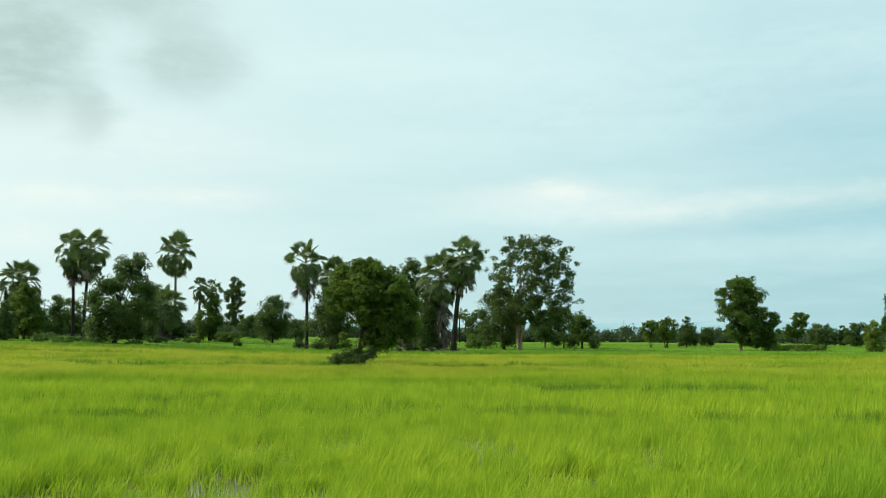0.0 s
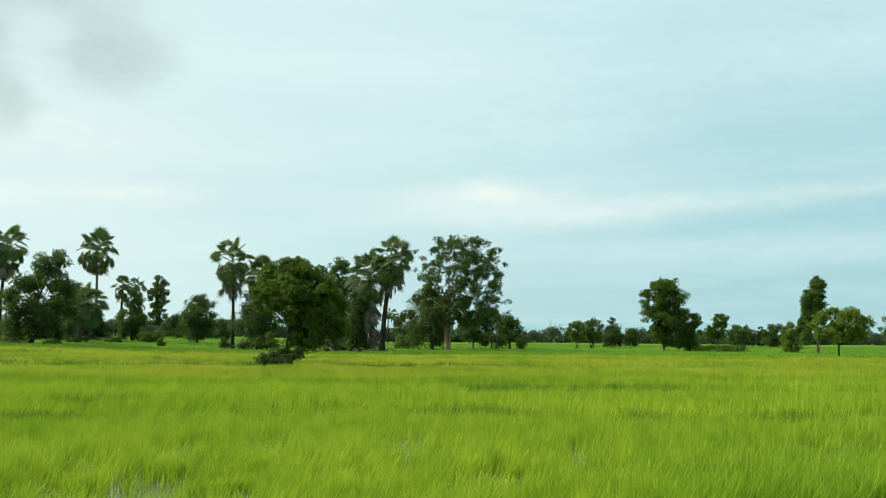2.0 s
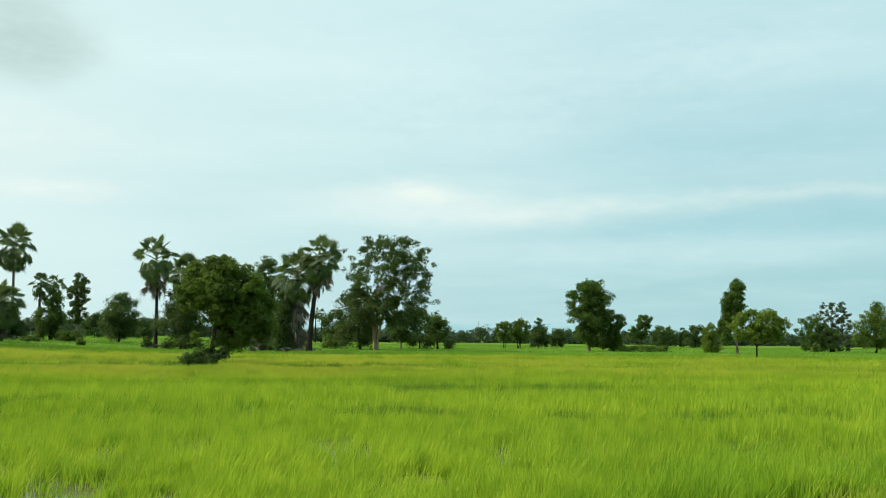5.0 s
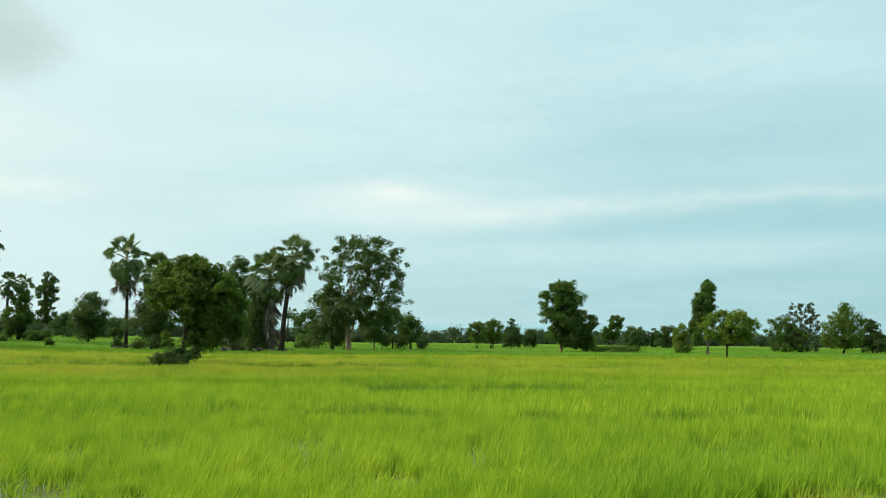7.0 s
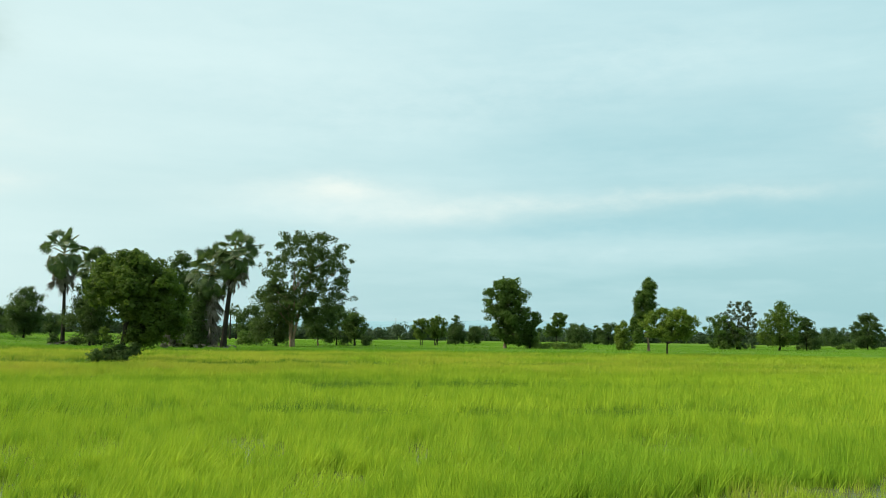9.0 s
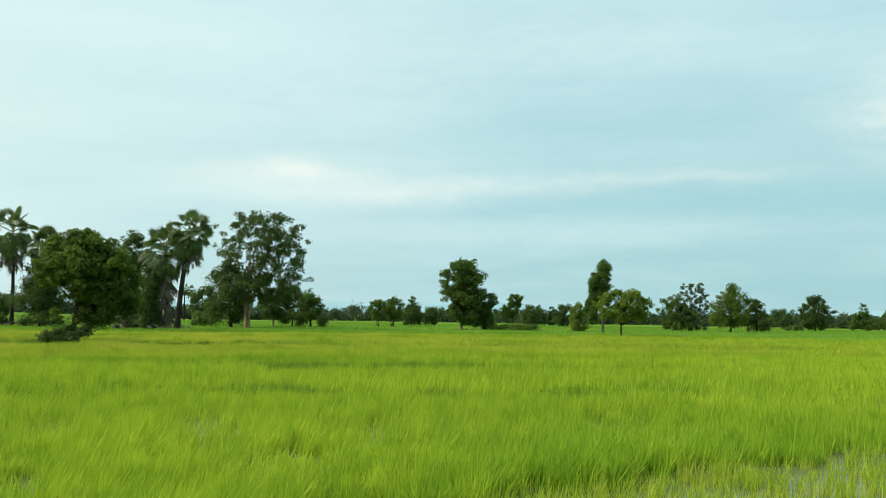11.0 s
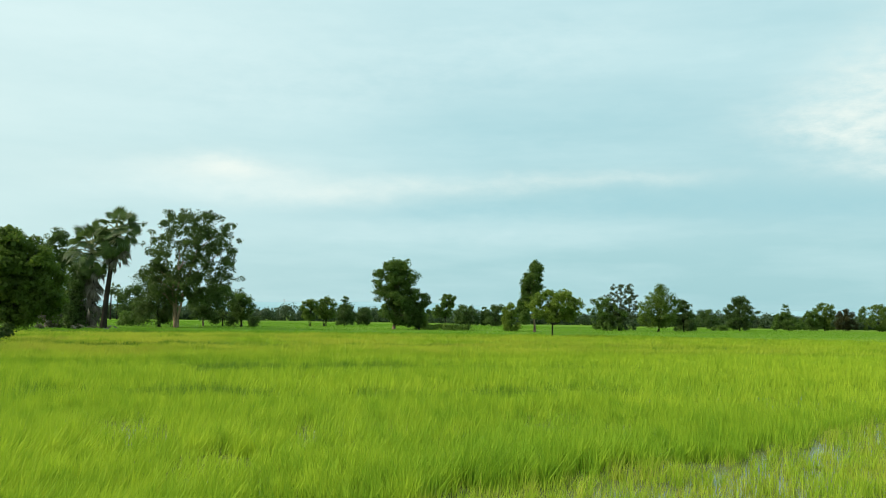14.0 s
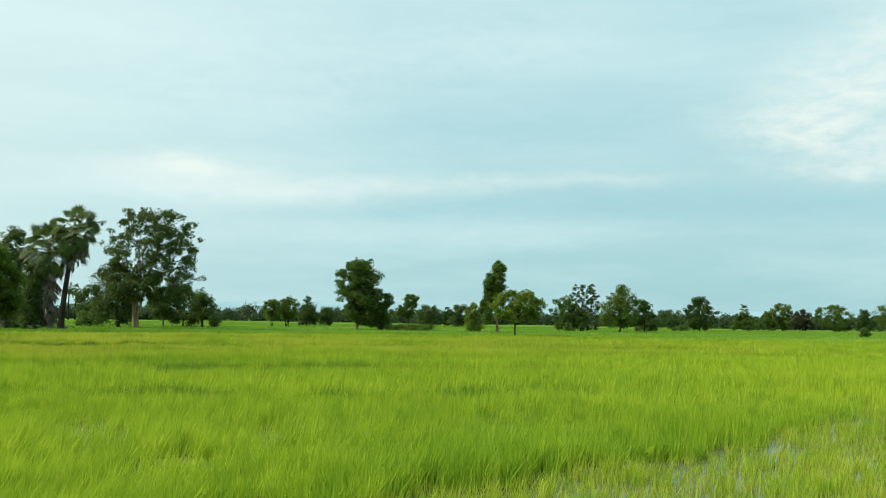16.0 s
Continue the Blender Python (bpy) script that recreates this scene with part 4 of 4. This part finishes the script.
broadleaf("tree", "green round tree in a far row", 41.8, 315.0, 6.1, [(0.03, 0, 0.589), (0.5, 0, 0.61), (1.0, 0, 0.293)], 3250, 0.45, LEAF_MID, seed=102, boughs=40, bough=0.145)
broadleaf("tree", "green round-topped tree in a far row", 42.55, 318.0, 8.8, [(0.03, 0, 0.365), (0.45, 0, 0.464), (0.8, 0, 0.439), (1.0, 0, 0.183)], 4500, 0.45, LEAF_WARM, seed=103, boughs=52, bough=0.111)
broadleaf("tree", "brownish dark tree in a far row", 43.65, 316.0, 6.8, [(0.03, 0, 0.477), (0.5, 0, 0.634), (0.85, 0, 0.439), (1.0, 0, 0.183)], 3750, 0.45, LEAF_BROWN, seed=104, boughs=48, bough=0.128)
broadleaf("tree", "broad olive tree in a far row", 45.35, 318.0, 8.3, [(0.03, 0.05, 0.645), (0.5, 0.02, 0.805), (0.85, -0.05, 0.61), (1.0, -0.1, 0.305)], 5625, 0.45, LEAF_WARM, seed=105, boughs=72, bough=0.119)
broadleaf("tree", "dark far tree at the end of the row", 46.9, 350.0, 7.4, [(0.03, 0, 0.505), (0.5, 0, 0.512), (1.0, 0, 0.244)], 3000, 0.5, LEAF_DEEP, seed=106, boughs=36, bough=0.136)
broadleaf("tree", "olive far tree at the end of the row", 48.1, 345.0, 9.5, [(0.03, 0, 0.561), (0.5, 0, 0.634), (0.85, 0.1, 0.488), (1.0, 0.1, 0.244)], 4000, 0.5, LEAF_WARM, seed=107, boughs=48, bough=0.136)
broadleaf("shrub", "single small green shrub in the open rice", 46.9, 192.0, 1.75, [(0.0, 0, 0.8), (0.5, 0, 0.9), (1.0, 0, 0.4)], 900, 0.26, LEAF_MID, seed=108, boughs=14, bough=0.3, group="shrubs", category="shrub")


broadleaf("hedge", "low green scrub beside the far rounded tree", 36.9, 250.0, 1.4, [(0.0, 0, 1.9), (0.6, 0.2, 1.7), (1.0, 0.4, 0.8)], 1200, 0.3, LEAF_MID, seed=135, boughs=26, bough=0.4, group="shrubs", category="shrub")


def radio_mast(az, d, h):
    x, y, z = spot(az, d)
    root = new("radio_mast")
    root.matrix_world = pose(x, y, z)
    tagged(root, "slim grey lattice mast beyond the far trees", "mast")
    for k in range(3):
        a = k * 2 * math.pi / 3
        v, q = tubes([[(0.45 * math.cos(a), 0.45 * math.sin(a), 0, 0.09), (0.12 * math.cos(a), 0.12 * math.sin(a), h, 0.06)]], 5)
        part("leg", mesh("leg", v, [q], STEEL), root)
    for k in range(12):
        r = 0.45 - 0.33 * k / 12
        ring = [(r * math.cos(a), r * math.sin(a), h * (k + 0.5) / 12, 0.04) for a in (0, 2 * math.pi / 3, 4 * math.pi / 3, 2 * math.pi)]
        v, q = tubes([ring], 4)
        part("brace", mesh("brace", v, [q], STEEL), root)


radio_mast(10.86, 620.0, 13.0)

# ---- rice ----
def row_gap(x, y):
    """Low strips between plots: how bare they are, and how much taller the first rows behind them stand (0 to 1 each)."""
    low, tall = np.zeros_like(x), np.zeros_like(x)
    for number, (line, wide, cut) in enumerate(((26.6, 1.5, 0.06), (31.5, 1.4, 0.55), (40.0, 2.0, 0.50), (52.0, 2.6, 0.5), (59.0, 2.6, 0.5), (67.0, 3.6, 0.35), (78.0, 4.0, 0.5), (93.0, 5.0, 0.45), (112.0, 6.0, 0.45))):
        wander = (value_noise(x * 0.10 + 40, y * 0 + number, 31) - 0.5) * 0.10 * line
        strength = smooth((value_noise(x * 4.0 / line + 90, y * 0 + number, 32) - cut) / 0.25 + 0.5) * (0.35 + 0.65 * smooth((value_noise(x * 14.0 / line + 70, y * 0.3 + number, 33) - 0.30) / 0.35)) * (1 - 0.6 * smooth((x - 4) / 14))
        away = (y + 0.02 * x - line - wander) / wide
        low = np.maximum(low, smooth((1.25 - np.abs(away)) / 0.5) * strength)
        tall = np.maximum(tall, smooth((2.6 - np.abs(away - 2.6)) / 1.2) * strength)
    return low, tall


def open_edge(x):
    """How far out the thin, open strip of the paddy reaches."""
    return np.where(x > 2.5, np.interp(x, [2.5, 6.4, 10.7, 12.5, 14.3, 18.8, 30.0], [10.6, 12.2, 13.5, 14.3, 15.5, 18.0, 24.0]), 6.0) + (value_noise(x * 0.9 + 30, x * 0 + 2.0, 41) - 0.5) * 0.7


def grow(name, label, r0, r1, hills_per_m2, blades, width, tall, fine, seed, thin=False, spread=0.06, bank=False, broad=3.2):
    rng = np.random.default_rng(seed)
    a0, a1 = radians(-31), radians(54)
    n = int(0.5 * (a1 - a0) * (r1 * r1 - r0 * r0) * hills_per_m2)
    az = rng.uniform(a0, a1, n)
    r = np.sqrt(rng.uniform(r0 * r0, r1 * r1, n))
    x, y = r * np.sin(az), r * np.cos(az)
    density = value_noise(x * 0.55 + 20, y * 0.8 + 20, seed + 1) * 0.6 + value_noise(x * 1.7 + 20, y * 2.2 + 20, seed + 2) * 0.4
    inside = y < open_edge(x)
    gap, behind = row_gap(x, y)
    # looser stands in the wettest spots of the near field
    loose = (1 - gap) * smooth((value_noise(x * 0.95 + 20, y * 0.26 + 20, 57) - 0.46) / 0.22) * smooth((r - 11.5) / 2) * smooth((25 - r) / 3) * smooth((6 - x) / 4)
    if bank:
        keep = ~inside & (gap > rng.uniform(0.28, 1.35, n))
    elif thin:
        shore = smooth((open_edge(x) - y - 0.2) / 1.3)          # open water along the edge of the dense stand
        keep = inside & (density + 0.25 * rng.random(n) > 0.60 - 0.34 * shore)
    else:
        keep = ~inside & (rng.random(n) > 0.55 * loose) & (gap < rng.uniform(0.30, 1.15, n)) & ((density > 0.34) | (rng.random(n) < 0.22) | (r > 40))
        tufts = value_noise(x * 0.75 + 35, y * 0.42 + 35, 56)
        keep &= (r < 36) | (tufts > 0.20) | (rng.random(n) < 0.2)
    x, y, density, gap, behind = x[keep], y[keep], density[keep], gap[keep], behind[keep]
    level = 0.74 + 0.20 * value_noise(x * 0.03 + 60, y * 0.11 + 60, 77) + 0.30 * value_noise(x * 0.28 + 60, y * 0.4 + 60, 78) + 0.38 * value_noise(x * 0.9 + 60, y * 0.6 + 60, 79) + 0.24 * value_noise(x * 2.3 + 60, y * 1.3 + 60, 80) - 0.26
    away = smooth((np.hypot(x, y) - 34) / 30)
    level = level * (1 - 0.12 * away) + away * 0.60 * (value_noise(x * 0.55 + 15, y * 0.20 + 15, 88) - 0.5)
    level *= np.where(density < 0.3, 0.85, 1.0) * (1.0 if bank else 1.0 - 0.48 * gap + 0.20 * behind)
    level = level * rng.uniform(0.84, 1.12, len(x))
    hill_lean = np.repeat(rng.normal(size=(len(x), 2)) * 0.10, blades, axis=0)
    x, y, level = np.repeat(x, blades), np.repeat(y, blades), np.repeat(level, blades)
    m = len(x)
    x = x + rng.normal(size=m) * spread
    y = y + rng.normal(size=m) * spread
    z = ground_z(x, y) - 0.03
    h = tall * level * rng.uniform(0.74, 1.10, m)
    turn = rng.uniform(0, 2 * math.pi, m)
    gust = value_noise(x * 0.35 + 10, y * 0.35 + 10, seed + 5)
    bend = h * rng.uniform(0.05, 0.34, m) * (1 + 1.1 * smooth((np.hypot(x, y) - 34) / 40))
    drift = value_noise(x * 0.9 + 10, y * 0.7 + 10, 91) - 0.5
    lx = bend * np.cos(turn) + h * (0.06 + 0.15 * gust + 0.27 * drift + hill_lean[:, 0])
    ly = bend * np.sin(turn) + h * (0.03 + hill_lean[:, 1])
    face = turn + math.pi / 2 + rng.normal(size=m) * 0.5
    w = width * rng.uniform(0.7, 1.3, m)
    inner = rng.random(m) < 0.36          # broad lower leaves close the stand
    w = np.where(inner, w * broad, w)
    h = np.where(inner, h * 0.74, h)
    sx, sy = np.cos(face) * w * 0.5, np.sin(face) * w * 0.5
    base = np.stack([x, y, z], -1)
    across = np.stack([sx, sy, np.zeros(m)], -1)
    tip = base + np.stack([lx, ly, h], -1)
    if fine:
        middle = base + np.stack([lx * 0.30, ly * 0.30, h * 0.58], -1)
        v = np.stack([base - across * 0.7, base + across * 0.7, middle + across, middle - across, tip], 1)
        k = np.arange(m)[:, None] * 5
        faces = [k + np.array([[0, 1, 2, 3]]), k + np.array([[3, 2, 4]])]
    else:
        v = np.stack([base - across, base + across, tip], 1)
        faces = [np.arange(m)[:, None] * 3 + np.array([[0, 1, 2]])]
    tagged(new(name, mesh(name, v.reshape(-1, 3), faces, WEED if bank else RICE_THIN if thin else RICE)), label, "grass" if bank else "rice", kind="stuff")


grow("rice_field", "dense bright green young rice standing in shallow water", 9.0, 17.0, 60, 12, 0.0085, 0.53, True, 101)
grow("rice_field", "dense bright green rice in the near field", 17.0, 27.0, 46, 10, 0.0115, 0.54, False, 151)
grow("rice_field", "bright green rice leaning in the breeze across the middle field", 27.0, 62.0, 30, 6, 0.0175, 0.54, False, 202, spread=0.08)
grow("rice_field", "yellow-green ripening rice in the far plots", 62.0, 125.0, 6.5, 6, 0.036, 0.46, False, 303, spread=0.16, broad=2.2)
grow("rice_field", "green rice reaching to the tree line", 125.0, 300.0, 0.85, 6, 0.05, 0.22, False, 404, spread=0.45, broad=1.6)
grow("bank_grass", "tall dark green grass along the near bank", 20.0, 45.0, 44, 7, 0.014, 0.52, False, 606, spread=0.10, bank=True)
grow("bank_grass", "low dark green grass along the far banks", 45.0, 122.0, 5, 6, 0.030, 0.50, False, 707, spread=0.12, bank=True)
grow("sparse_rice", "thin yellowing rice clumps in open shallow water", 8.0, 32.0, 44, 9, 0.008, 0.37, True, 505, thin=True, spread=0.05, broad=1.5)
grow("wild_grass", "scattered taller pale grass stems standing above the rice", 14.0, 42.0, 0.06, 5, 0.012, 0.78, True, 808, spread=0.07, broad=1.2)
